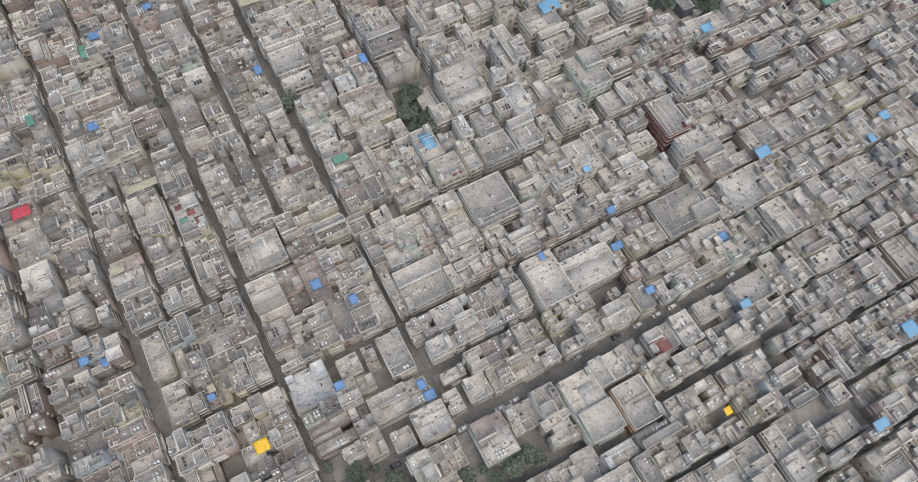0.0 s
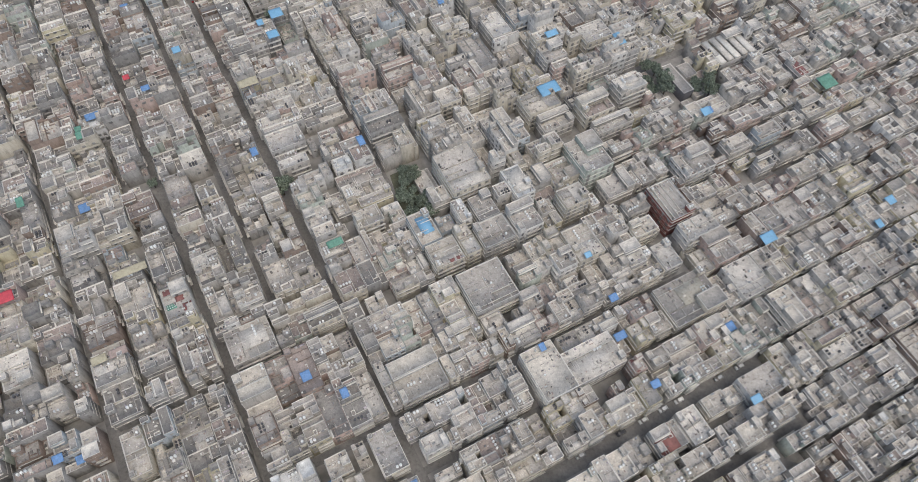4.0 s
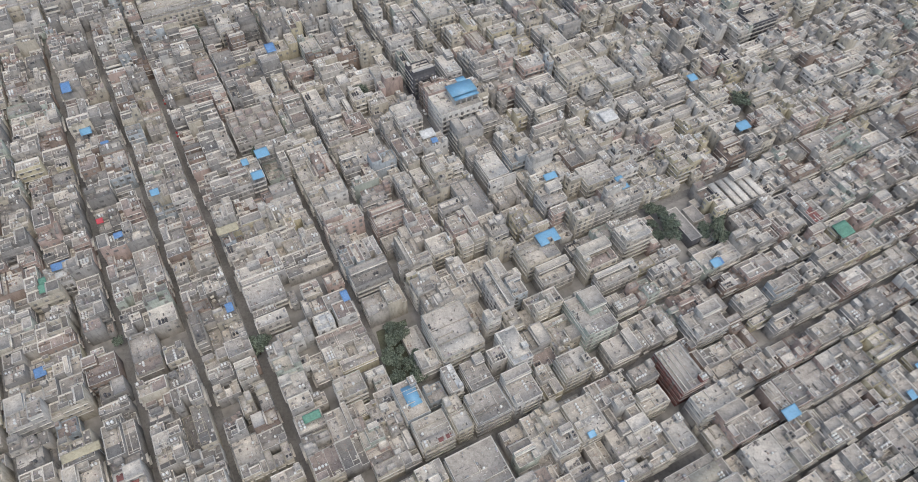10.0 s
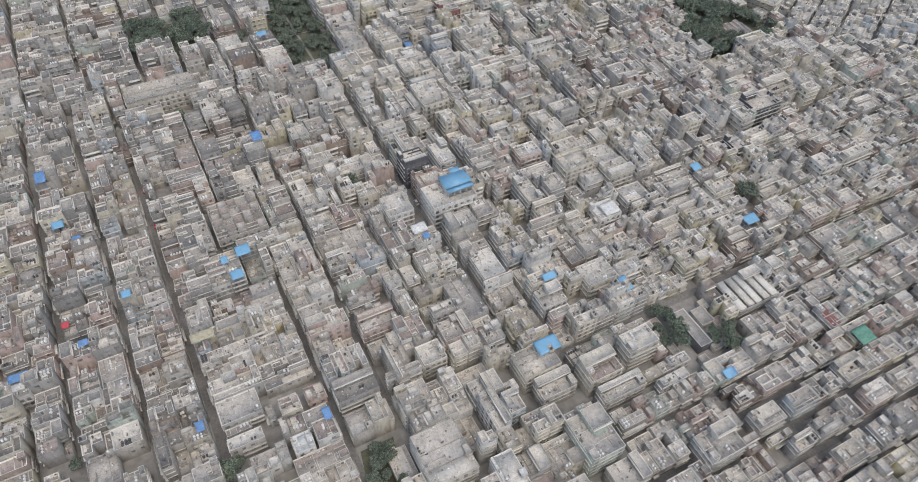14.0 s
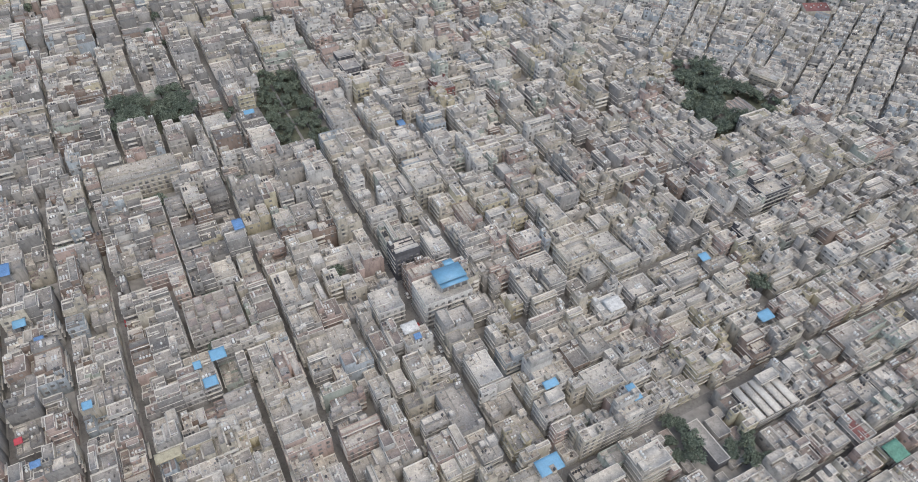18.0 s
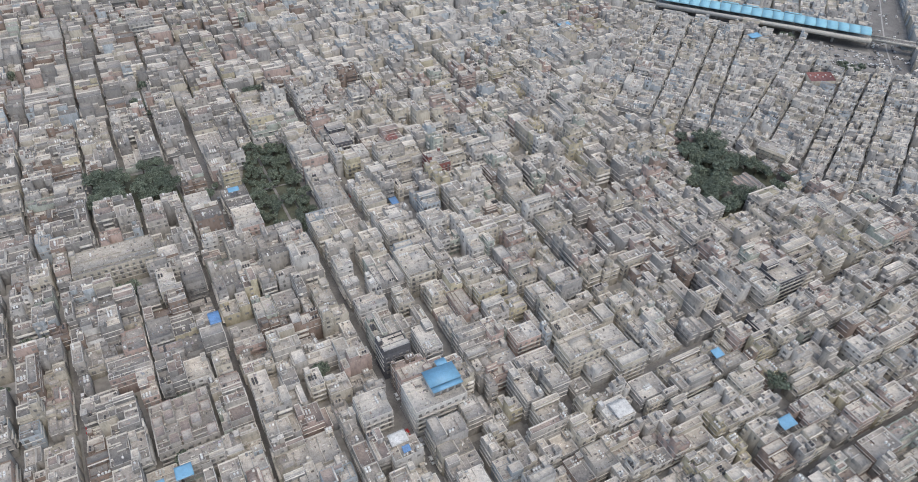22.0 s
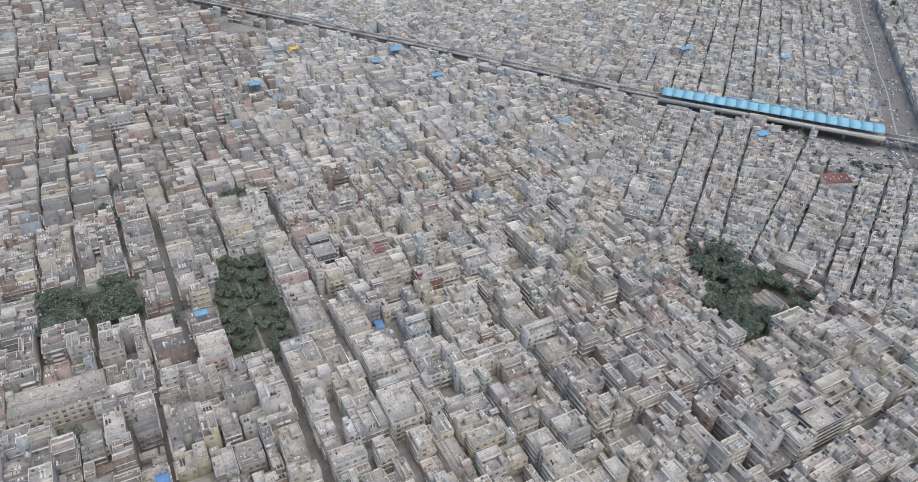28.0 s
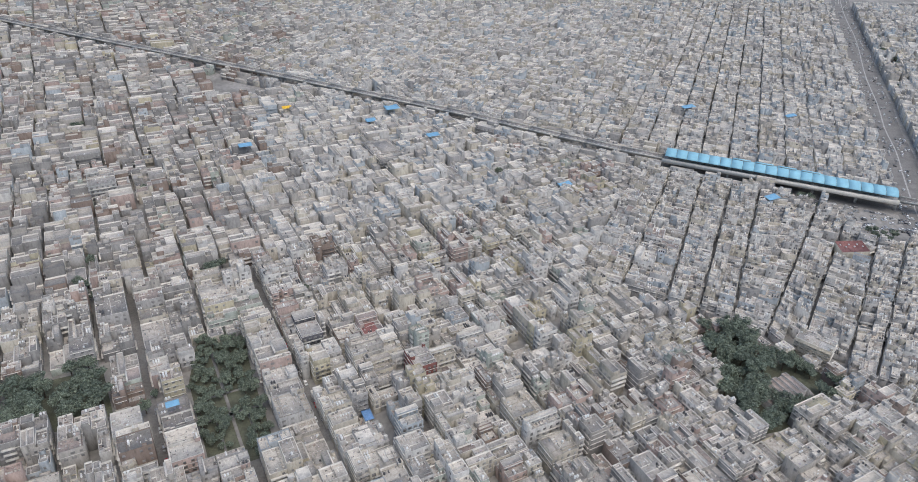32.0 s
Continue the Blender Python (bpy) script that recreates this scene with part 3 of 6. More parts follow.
            if not plain and not free_end and floors > 3 and rnd.random() < 0.4:
                xc, xd = sorted((face, face + out * 0.1))
                r.start("floor_band").box(f, xc, xd, y0 + 0.1, y1 - 0.1, z - storey - 0.15, z - storey + 0.15, "parapet")
            for lv in range(1 if free_end and not plain else max(1, levels - deep_view), levels):
                fz = lv * storey + 0.35
                if hung:
                    xe, xf = sorted((face, face + out * 0.85))
                    r.start("balcony").box(f, xe, xf, y0 + (y1 - y0) * hang[0], y0 + (y1 - y0) * hang[1], fz - 0.12, fz + 0.8, rail)
                for q in range(n):
                    if rnd.random() < (0.85 if plain == 2 else 0.16):
                        continue
                    cy = y0 + (q + shift) * (y1 - y0) / n
                    r.start("window").box(f, xa, xb, cy - half[q % 3], cy + half[q % 3], fz + (0.15 if q % 3 == 1 and hung else 0.85), fz + 2.15, "glass_dark")
                if free_end and not plain:
                    xc, xd = sorted((face, face + out * 0.4))
                    r.start("sunshade").box(f, xc, xd, y0 + 0.3, y1 - 0.3, fz + 2.25, fz + 2.33, "parapet")
    return tall


COUNT_WORD = {1: "single-storey", 2: "two-storey", 3: "three-storey", 4: "four-storey", 5: "five-storey", 6: "six-storey", 7: "seven-storey"}
ROOF_WORD = {"cement": "grey cement roof", "sand": "sandy screed roof", "ash": "dark weathered roof", "soot": "darkened cement roof", "pale": "pale roof", "brown": "brown tiled roof", "white": "whitewashed roof"}
made_houses = 0


def keep(r, f, W, D, floors, wall, roof, extra=""):
    """Make a recipe a house of its own, with each piece as a part."""
    cx, cy = f[0] + W / 2 * f[2] + D / 2 * f[4], f[1] + W / 2 * f[3] + D / 2 * f[5]
    words = WALLS[wall][1]
    label = extra or f"{COUNT_WORD[max(1, min(7, floors))]} {words} house with {ROOF_WORD[roof]}"
    e = thing("town_house", cx, cy, 0.0, label, "house", "town houses in rows")
    box = Parts(e)
    for name, s in r.parts:
        lab = ""
        if not (s.box_rows or s.tray_rows or s.drum_rows or s.loose):
            continue
        if name == "water_tank":
            lab = "white plastic tank" if s.drum_rows[0][11] == INDEX["tank_white"] else "black plastic tank"
        ob = box.piece(name, s, lab)
        if name == "roof_clutter":
            tagged(ob, "loose bricks, planks and pots", kind="stuff")
    return e


FIELD = {}           # joined houses, by part of the town


def near(x, y):
    """The stretch of the town right under the flight, whose houses are things of their own."""
    return abs(x - 8) < 6 and 26 < y < 480


TRIMS = [(0, s * (1 - k) / 2, 1, k) for k in (0.75, 0.5, 0.32) for s in (1, -1)] + [(s * (1 - k) / 2, 0, k, 1) for k in (0.75, 0.5, 0.35) for s in (1, -1)] + \
        [(s * 0.25, t * 0.25, 0.5, 0.5) for s in (1, -1) for t in (1, -1)]


def block(A, B, C, D, rows=2, wide=(5.0, 8.5), floors=(2, 3, 3, 4), area="town", plain=False, big=0.12, skip=0.02, walls=WALL_CHOICE, roofs=ROOF_CHOICE, clear=22.0, broken=False):
    """Rows of house plots in the quad A B C D: the plots run from A to B, the rows stack from AB to DC; outer rows face outward."""
    A, B, C, D = (Vector(p[:2]) for p in (A, B, C, D))
    length, across = ((B - A).length + (C - D).length) / 2, ((D - A).length + (C - B).length) / 2
    if length < 4 or across < 4:
        return

    def spot(s, t):
        return A * (1 - s) * (1 - t) + B * s * (1 - t) + C * s * t + D * (1 - s) * t

    for row in range(rows):
        t0, t1 = row / rows, (row + 1) / rows
        turned = row >= rows / 2 and rows > 1
        s = 0.0
        while s < 0.999:
            step = rnd.uniform(*wide) * (rnd.uniform(1.4, 2.2) if rnd.random() < big else 1.0) / length
            e = s + step
            if 1 - e < 3.0 / length:
                e = 1.0
            p00, p10, p01, p11 = spot(s, t0), spot(e, t0), spot(s, t1), spot(e, t1)
            mid = (p00 + p10 + p01 + p11) / 4
            pieces = [(0.0, 1.0)]
            if (p01 - p00).length > 17 and rnd.random() < 0.7:
                k = rnd.uniform(0.4, 0.6)
                pieces = [(0.0, k), (k, 1.0)]
            for a0, a1 in pieces:
                q00, q10, q01, q11 = p00.lerp(p01, a0), p10.lerp(p11, a0), p00.lerp(p01, a1), p10.lerp(p11, a1)
                if turned:
                    q00, q10, q01, q11 = q11, q01, q10, q00
                mid = (q00 + q10 + q01 + q11) / 4
                if taken(mid.x, mid.y, clear) or rnd.random() < skip:
                    continue
                ax, ay = ((q10 - q00) + (q11 - q01)) / 2, ((q01 - q00) + (q11 - q10)) / 2
                spots = [mid + ax * a + ay * b for a, b in ((0, 0), (0.36, 0.36), (-0.36, 0.36), (0.36, -0.36), (-0.36, -0.36))]
                if any(on_landmark(p.x, p.y) or roof_at(p.x, p.y) for p in spots):
                    for cx, cy, kx, ky in TRIMS:                      # build on the free part of the plot
                        m2, a2, b2 = mid + ax * cx + ay * cy, ax * kx, ay * ky
                        if a2.length > 2.6 and b2.length > 2.6 and not any(on_landmark(p.x, p.y) or roof_at(p.x, p.y) for p in (m2 + a2 * a + b2 * b for a in (-0.46, 0, 0.46) for b in (-0.46, 0, 0.46))):
                            mid, ax, ay = m2, a2, b2
                            break
                    else:
                        continue
                W, Dp = ax.length, ay.length
                if W < 2 or Dp < 2:
                    continue
                ax, ay = ax / W, ay / Dp
                if ax.x * ay.y - ax.y * ay.x < 0:
                    ax = -ax
                    swap = True
                else:
                    swap = False
                setback = rnd.choice((0.0, 0.0, 0.3, 0.7)) if Dp > 9 else 0.0
                org = mid - ax * W / 2 - ay * Dp / 2 + ay * setback
                Dp -= setback
                f = (org.x, org.y, ax.x, ax.y, ay.x, ay.y)
                west_dim = mid.x < -38 - 0.15 * mid.y + rnd.uniform(-45, 45)            # western houses take greyer palettes, with the lens's fall-off on that side put in
                wall, roof, nf = rnd.choice(WEST_WALLS if west_dim else walls), rnd.choice(WEST_ROOFS if west_dim else roofs), rnd.choice(floors)
                r = Recipe()
                ends = (s < 0.001, e > 0.999)
                if turned != swap:
                    ends = (ends[1], ends[0])
                house(r, f, W, Dp, nf, wall, roof, both=(rows == 1), plain=plain, sides=ends, broken=broken, more=not near(mid.x, mid.y))
                if near(mid.x, mid.y):
                    keep(r, f, W, Dp, nf, wall, roof)
                else:
                    sink = FIELD.setdefault(area, Sink())
                    for _, p in r.parts:
                        sink.box_rows += p.box_rows
                        sink.tray_rows += p.tray_rows
                        sink.drum_rows += p.drum_rows
            s = e


LANE_HALF = {230: 2.0, 264: 2.2, 312: 2.0, -101: 1.9, -69: 2.1, -23: 2.1, 26: 2.1, 2.5: 1.7, 70: 1.7, 91: 1.7, 112: 2.2, 149: 2.6, 184: 2.6}      # half widths of the broader lanes
STREET_HALF = {41: 3.0, 86: 1.8, 64.5: 1.5, 128.5: 1.9, 14: 1.9, 266.5: 3.4, 269.5: 2.6, 193: 1.9, 195: 1.9, 221: 1.4}


def lane_block(u0, u1, v0, v1, half=2.0, **kw):
    """Houses that front on the long lanes at v0 and v1, between two cross streets."""
    a, b = LANE_HALF.get(v0, half), LANE_HALF.get(v1, half)
    block(at(u0 + half, v0 + a), at(u1 - half, v0 + a), at(u1 - half, v1 - b), at(u0 + half, v1 - b), **kw)


def cross_block(u0, u1, v0, v1, half=2.0, **kw):
    """Houses that front on the cross streets at u0 and u1."""
    a, b = STREET_HALF.get(u0, half), STREET_HALF.get(u1, half)
    block(at(u0 + a, v1 - half), at(u0 + a, v0 + half), at(u1 - b, v0 + half), at(u1 - b, v1 - half), **kw)


def lanes(us, vs, shift=0.0, mix=0.0, **kw):
    """A ladder of lane blocks; shift: how far the lanes are out of line from one block to the next; mix: the share of blocks whose rows run across."""
    for u0, u1 in zip(us, us[1:]):
        move = [rnd.uniform(-shift, shift) if 0 < i < len(vs) - 1 else 0.0 for i in range(len(vs))]
        for i in range(len(vs) - 1):
            v0, v1 = vs[i] + move[i], vs[i + 1] + move[i + 1]
            n = 1 if v1 - v0 < 22 else 2 if v1 - v0 < 50 else 4
            if rnd.random() < mix:
                a, b, k = rnd.uniform(0.8, 1.6), rnd.uniform(0.8, 1.6), max(1, round((u1 - u0) / rnd.uniform(11, 15)))
                block(at(u0 + a, v1 - b), at(u0 + a, v0 + b), at(u1 - a, v0 + b), at(u1 - a, v1 - b), rows=k, **{q: w for q, w in kw.items() if q != "half"})
            else:
                lane_block(u0, u1, v0, v1, rows=n, **kw)


def crosses(us, vs, **kw):
    for u0, u1 in zip(us, us[1:]):
        for v0, v1 in zip(vs, vs[1:]):
            n = 1 if u1 - u0 < 20 else 2
            cross_block(u0, u1, v0, v1, rows=n, **kw)


# ---------------------------------------------------------------- landmark buildings
def landmark(u0, u1, v0, v1, floors, wall, roof, front, label, add=None, joined=""):
    """A building that stands out, on its own plot; front: the side ("u" or "v") that faces the street."""
    if front == "u":
        org, ax, ay, W, D = Vector(at(u0, v0)), EX, EL, v1 - v0, u1 - u0
    else:
        org, ax, ay, W, D = Vector(at(u1, v0)), -EL, EX, u1 - u0, v1 - v0
    f = (org.x, org.y, ax.x, ax.y, ay.x, ay.y)
    r = Recipe()
    house(r, f, W, D, floors, wall, roof, both=True, sides=(True, True), single=True)
    z = r.parts[0][1].tray_rows[0][11]
    if add:
        add(r, f, W, D, z)
    if joined:
        sink = FIELD.setdefault(joined, Sink())
        for _, p in r.parts:
            sink.box_rows += p.box_rows
            sink.tray_rows += p.tray_rows
            sink.drum_rows += p.drum_rows
        return None
    return keep(r, f, W, D, floors, wall, roof, label)


def blue_canopy(r, f, W, D, z):
    a = W - 14.0
    s = r.start("upper_storey")
    s.tray(f, a, W - 0.5, 4.5, D - 1.5, z + 0.01, z + 3.0, 0.2, 0.2, "wall_dusty_white", "parapet", "roof_cement")
    for q in range(4):
        r.start("dark_panel").box(f, a + 13.5 * (q + 0.15) / 4, a + 13.5 * (q + 0.85) / 4, 4.44, 4.5, z + 0.4, z + 2.7, "glass_dark")
    s = r.start("canopy")
    s.box(f, a - 0.6, W, 6.2, D - 0.6, z + 4.7, z + 4.82, "tin_blue")
    s.box(f, a - 0.4, W - 0.4, 3.4, 6.3, z + 4.3, z + 4.42, "tin_blue")
    s.box(f, a + 7, W - 2.0, D - 0.7, D + 2.6, z + 4.9, z + 5.0, "tin_blue")
    for px in (a, a + 6.8, W - 0.8):
        for py in (4.7, D - 1.9):
            r.start("post").box(f, px, px + 0.12, py, py + 0.12, z + 3.0, z + 4.72, "metal_grey")


def white_ledges(r, f, W, D, z):
    for k in range(1, int(z / 3.1) + 1):
        zz = k * 3.1
        if zz < z + 0.5:
            r.start("ledge").box(f, -0.25, W + 0.25, -0.25, 0.02, zz - 0.15, zz, "wall_dusty_white")
    rim = r.parts[0][1].tray_rows[0][12]
    for a in ((-0.12, W + 0.12, -0.12, 0.2), (-0.12, W + 0.12, D - 0.2, D + 0.12), (-0.12, 0.2, 0.2, D - 0.2), (W - 0.2, W + 0.12, 0.2, D - 0.2)):
        r.start("roof_edge").box(f, *a, z + rim - 0.08, z + rim + 0.12, "wall_dusty_white")


def raised_slab(mat, k=0.25):
    def add(r, f, W, D, z):
        r.start("terrace_slab").box(f, W * k, W * (1 - k * 0.4), D * k, D * (1 - k * 0.5), z, z + 0.4, mat)
    return add


def long_sheds(r, f, W, D, z):
    black_side(r, f, W, D, z)
    for q in range(5):
        r.start("shed_roof").box(f, W * (q + 0.12) / 5, W * (q + 0.82) / 5, 0.5, D - 0.5, z + 0.4 + 0.3 * (q % 2), z + 1.5 + 0.3 * (q % 2), "roof_pale" if q % 2 else "parapet")


def rubble_roof(r, f, W, D, z):
    r.start("rubble_bed").box(f, 0.6, W - 0.6, 0.6, D - 4.5, z - 0.02, z + 0.12, "roof_pale")
    for q in range(60):
        x, y = rnd.uniform(0.8, W - 1.4), rnd.uniform(0.8, D - 5.4)
        s = rnd.uniform(0.15, 0.4)
        r.start("stone").box(f, x, x + s, y, y + s, z + 0.1, z + 0.12 + s * 0.6, "roof_pale" if q % 2 else "wall_cream")
    r.start("divider").box(f, 0.25, W - 0.25, D - 4.4, D - 4.2, z, z + 1.0, "parapet")


def arcade_front(r, f, W, D, z):
    n = int(W / 3)
    for k in range(1, int(z / 3) + 1):
        r.start("gallery_slab").box(f, 0.0, W, -1.3, 0.0, k * 3 - 0.2, k * 3, "wall_cream")
    for q in range(n + 1):
        r.start("pillar").box(f, W * q / n - 0.2, W * q / n + 0.2, -1.3, -0.9, 0, z, "wall_cream")


def black_side(r, f, W, D, z):
    r.start("black_cladding").box(f, -0.12, -0.02, 0.2, D - 0.2, 0.5, z + 0.8, "wall_dark_grey")


def orange_side(r, f, W, D, z):
    for k in range(int(z / 3.1)):
        for q in range(5):
            if (k + q) % 4 != 3:
                r.start("orange_panel").box(f, -0.1, -0.01, D * (q + 0.06) / 5, D * (q + 0.94) / 5, k * 3.1 + 0.6, k * 3.1 + 3.2, "orange_wall")


def red_paving(r, f, W, D, z):
    r.start("red_paving").box(f, 0.3, W - 3.2, 0.3, D - 0.3, z - 0.02, z + 0.06, "red_tile")


def edge_panels(r, f, W, D, z):
    for a in (0.5, 0.74):
        r.start("red_panel").box(f, W * a, W * (a + 0.17), 0.3, 2.1, z - 0.02, z + 0.07, "red_tile")


def red_panels(r, f, W, D, z):
    for x0, x1, y0, y1 in ((0.1, 0.9, 0.78, 0.95), (0.45, 0.75, 0.5, 0.78), (0.62, 0.95, 0.12, 0.4)):
        r.start("red_tiling").box(f, W * x0, W * x1, D * y0, D * y1, z - 0.02, z + 0.07, "red_tile")
    r.start("green_mat").box(f, W * 0.08, W * 0.42, D * 0.36, D * 0.52, z - 0.02, z + 0.05, "tarp_green")
    for q in range(8):
        r.start("bucket").drum(f, W * (0.12 + 0.08 * (q % 4)), D * (0.4 + 0.07 * (q // 4)), z + 0.05, z + 0.4, 0.2, "tank_white")


def brown_cross(r, f, W, D, z):
    """A terrace with a brown tiled cross and inner walls round a sunken court."""
    r.start("tiled_terrace").box(f, W * 0.45, W - 0.25, D * 0.5, D - 0.25, z - 0.02, z + 0.06, "roof_brown")
    r.start("tiled_walk").box(f, W * 0.42, W * 0.58, 0.25, D * 0.5, z - 0.02, z + 0.05, "roof_brown")
    for a in ((0.45, 0.47, 0.45, 1.0), (0.45, 0.8, 0.45, 0.47), (0.78, 0.8, 0.1, 0.47)):
        r.start("inner_wall").box(f, W * a[0], W * a[1], D * a[2], D * a[3] - 0.25, z, z + 1.0, "wall_cream")


def stepped_terraces(r, f, W, D, z):
    """Rooms of uneven height over the roof, each with a pale edge."""
    for i in range(5):
        for j in range(4):
            if (i * 7 + j * 5) % 3 == 0:
                continue
            x, y, h = W * (i + 0.08) / 5, D * (j + 0.08) / 4, 0.9 + 0.75 * ((i * 3 + j * 2) % 4)
            r.start("terrace_room").tray(f, x, x + W / 5 * 0.84, y, y + D / 4 * 0.84, z + 0.004, z + h, 0.3, 0.22, "wall_warm_grey", "wall_cream" if (i + j) % 2 else "wall_pink_buff", "roof_brown" if (i + j) % 2 else "roof_cement")


SOUTH_HOUSES = [
    (1, 7, 67, 80, 3, "dusty_white", "white", "u", "low house with a blue-white flat roof", None),
    (8, 25, 83, 96, 3, "warm_grey", "cement", "u", "grey house with an orange painted side wall", orange_side),
    (11, 36, 66, 80, 4, "pale_green", "sand", "u", "long pale green house with sandy flat roof", raised_slab("roof_pale", 0.4)),
    (22, 38, 30, 43, 3, "warm_grey", "brown", "u", "large house with a brownish flat roof and stair room", None),
    (27, 37, 105, 117, 3, "cement_grey", "cement", "u", "grey house with a worn red tiled roof terrace", red_paving),
    (40, 52, 13, 26, 3, "cream", "pale", "u", "pale rounded corner house with a wide flat roof", None),
    (44, 60, 180, 190.5, 4, "warm_grey", "sand", "u", "corner house with two broad flat roofs", None),
    (63, 84, 78, 92, 4, "dusty_white", "cement", "u", "pale blue-white house with cluttered divided roof", None),
    (63, 77, 92, 114, 4, "cement_grey", "pale", "u", "large hall with a rubble-strewn pale flat roof", rubble_roof),
    (65, 83, 140, 164, 4, "cream", "sand", "u", "broad cream house with an unfinished sandy roof", raised_slab("wall_cream", 0.35)),
    (44, 56, 110.5, 117, 4, "pale_yellow", "cement", "u", "narrow house with a yellow painted side wall", None),
    (57, 63, 114.5, 119.5, 4, "pink_buff", "brown", "u", "slim house with a faded pink roof", red_paving),
    (25, 38, 118, 127, 3, "warm_grey", "pale", "u", "house with a bright pale roof and four tanks", None),
    (88, 104, 31, 50, 3, "dusty_white", "sand", "u", "wide house with a white-edged flat roof", white_ledges),
    (106, 125, 72, 91.5, 4, "cement_grey", "cement", "u", "broad grey house with a flat cement roof", None),
    (96.5, 105, 72.5, 81.5, 3, "warm_grey", "pale", "u", "small house with a pale walled terrace", raised_slab("roof_sand", 0.3)),
    (67, 83.5, 14, 23.5, 3, "cream", "pale", "u", "cream house with a wide pale roof", None),
    (-31, -23, 143, 159, 2, "dusty_white", "pale", "u", "low pale house with a long flat roof", None),
    (-20, -12, 156.5, 164, 2, "cement_grey", "sand", "u", "low grey house at a street corner", None),
    (71, 85, -22, -7, 3, "dusty_white", "white", "v", "house with a white painted flat roof at a lane corner", None),
]
MIDDLE_HOUSES = [
    (131.5, 146, 81.5, 88, 4, "cream", "pale", "u", "narrow house with a bright pale roof", None),
    (131, 143, 67, 80, 4, "cream", "sand", "u", "cream house with two dark red panels at its roof edge", edge_panels),
    (130.6, 143, 89.5, 104, 4, "warm_grey", "ash", "u", "house with a dark weathered roof and pale edges", white_ledges),
    (144, 156.5, 94.5, 104, 4, "cement_grey", "cement", "u", "grey house with a plain flat roof", None),
    (147, 158.5, 87, 92, 4, "dusty_white", "white", "u", "slim white house with a whitewashed roof", None),
    (130.6, 145.5, -19.5, -2, 3, "warm_grey", "sand", "u", "sandy-roofed house at a lane corner", raised_slab("roof_pale", 0.3)),
    (159.5, 174, -98, -87, 3, "warm_grey", "cement", "u", "grey house with a walled roof at a lane", None),
    (174, 191, 280, 286.5, 2, "cement_grey", "pale", "u", "long grey shed with a pale roof", None),
    (159, 175, -36.5, -25.5, 3, "dusty_white", "pale", "u", "white house with dark red tiled terraces on its roof", red_panels),
    (268, 278, -45.5, -35, 3, "dusty_white", "white", "u", "house with a whitewashed roof beside green netting", raised_slab("roof_white", 0.4)),
    (197.4, 205, 50.3, 58, 3, "dusty_white", "white", "u", "white house with stepped roof terraces", raised_slab("roof_white", 0.3)),
    (214, 226, -38, -26, 3, "brick_brown", "brown", "u", "house under a wide rusty brown tin roof", None),
    (106, 125, 167, 179, 4, "red_brown", "cement", "v", "red-brown building with white ledges round its flat roof", white_ledges),
    (122, 134.3, 188, 204.5, 4, "dusty_white", "cement", "u", "wide house with white side wall and mossy grey roof", raised_slab("roof_ash", 0.3)),
    (144, 160, 66.5, 76, 4, "pale_blue", "cement", "u", "pale blue house with a sky-blue roof by the small park", raised_slab("tin_blue", 0.3)),
    (142, 161, 146, 161, 5, "pale_green", "cement", "u", "pale green five-storey house with a terrace on the roof", raised_slab("wall_pale_green", 0.42)),
    (145, 161, 113, 122, 5, "dusty_white", "white", "u", "tall white house with whitewashed roof beside an apartment court", raised_slab("roof_pale", 0.15)),
    (147, 159, 279, 288, 3, "cement_grey", "cement", "u", "long house with a faded red roof terrace", red_paving),
    (162, 169, 167.5, 188, 3, "warm_grey", "pale", "u", "long beige building with pale flat roof", None),
    (160, 182, 90, 108, 5, "cream", "cement", "u", "cream apartment block with many balconies", white_ledges),
    (171, 182.5, 166.5, 182, 4, "cream", "sand", "u", "cream house with a brown tiled terrace round a court", brown_cross),
    (173, 190.5, 250, 273.5, 2, "cement_grey", "pale", "u", "broad building with long roof sheds and a black clad side", long_sheds),
    (197.5, 208, 270, 281, 3, "brick_brown", "brown", "u", "brown house with a rusty tin roof", None),
    (197.5, 206.5, 319, 331, 4, "pink_buff", "sand", "u", "buff pink house with tanks on the roof", None),
]
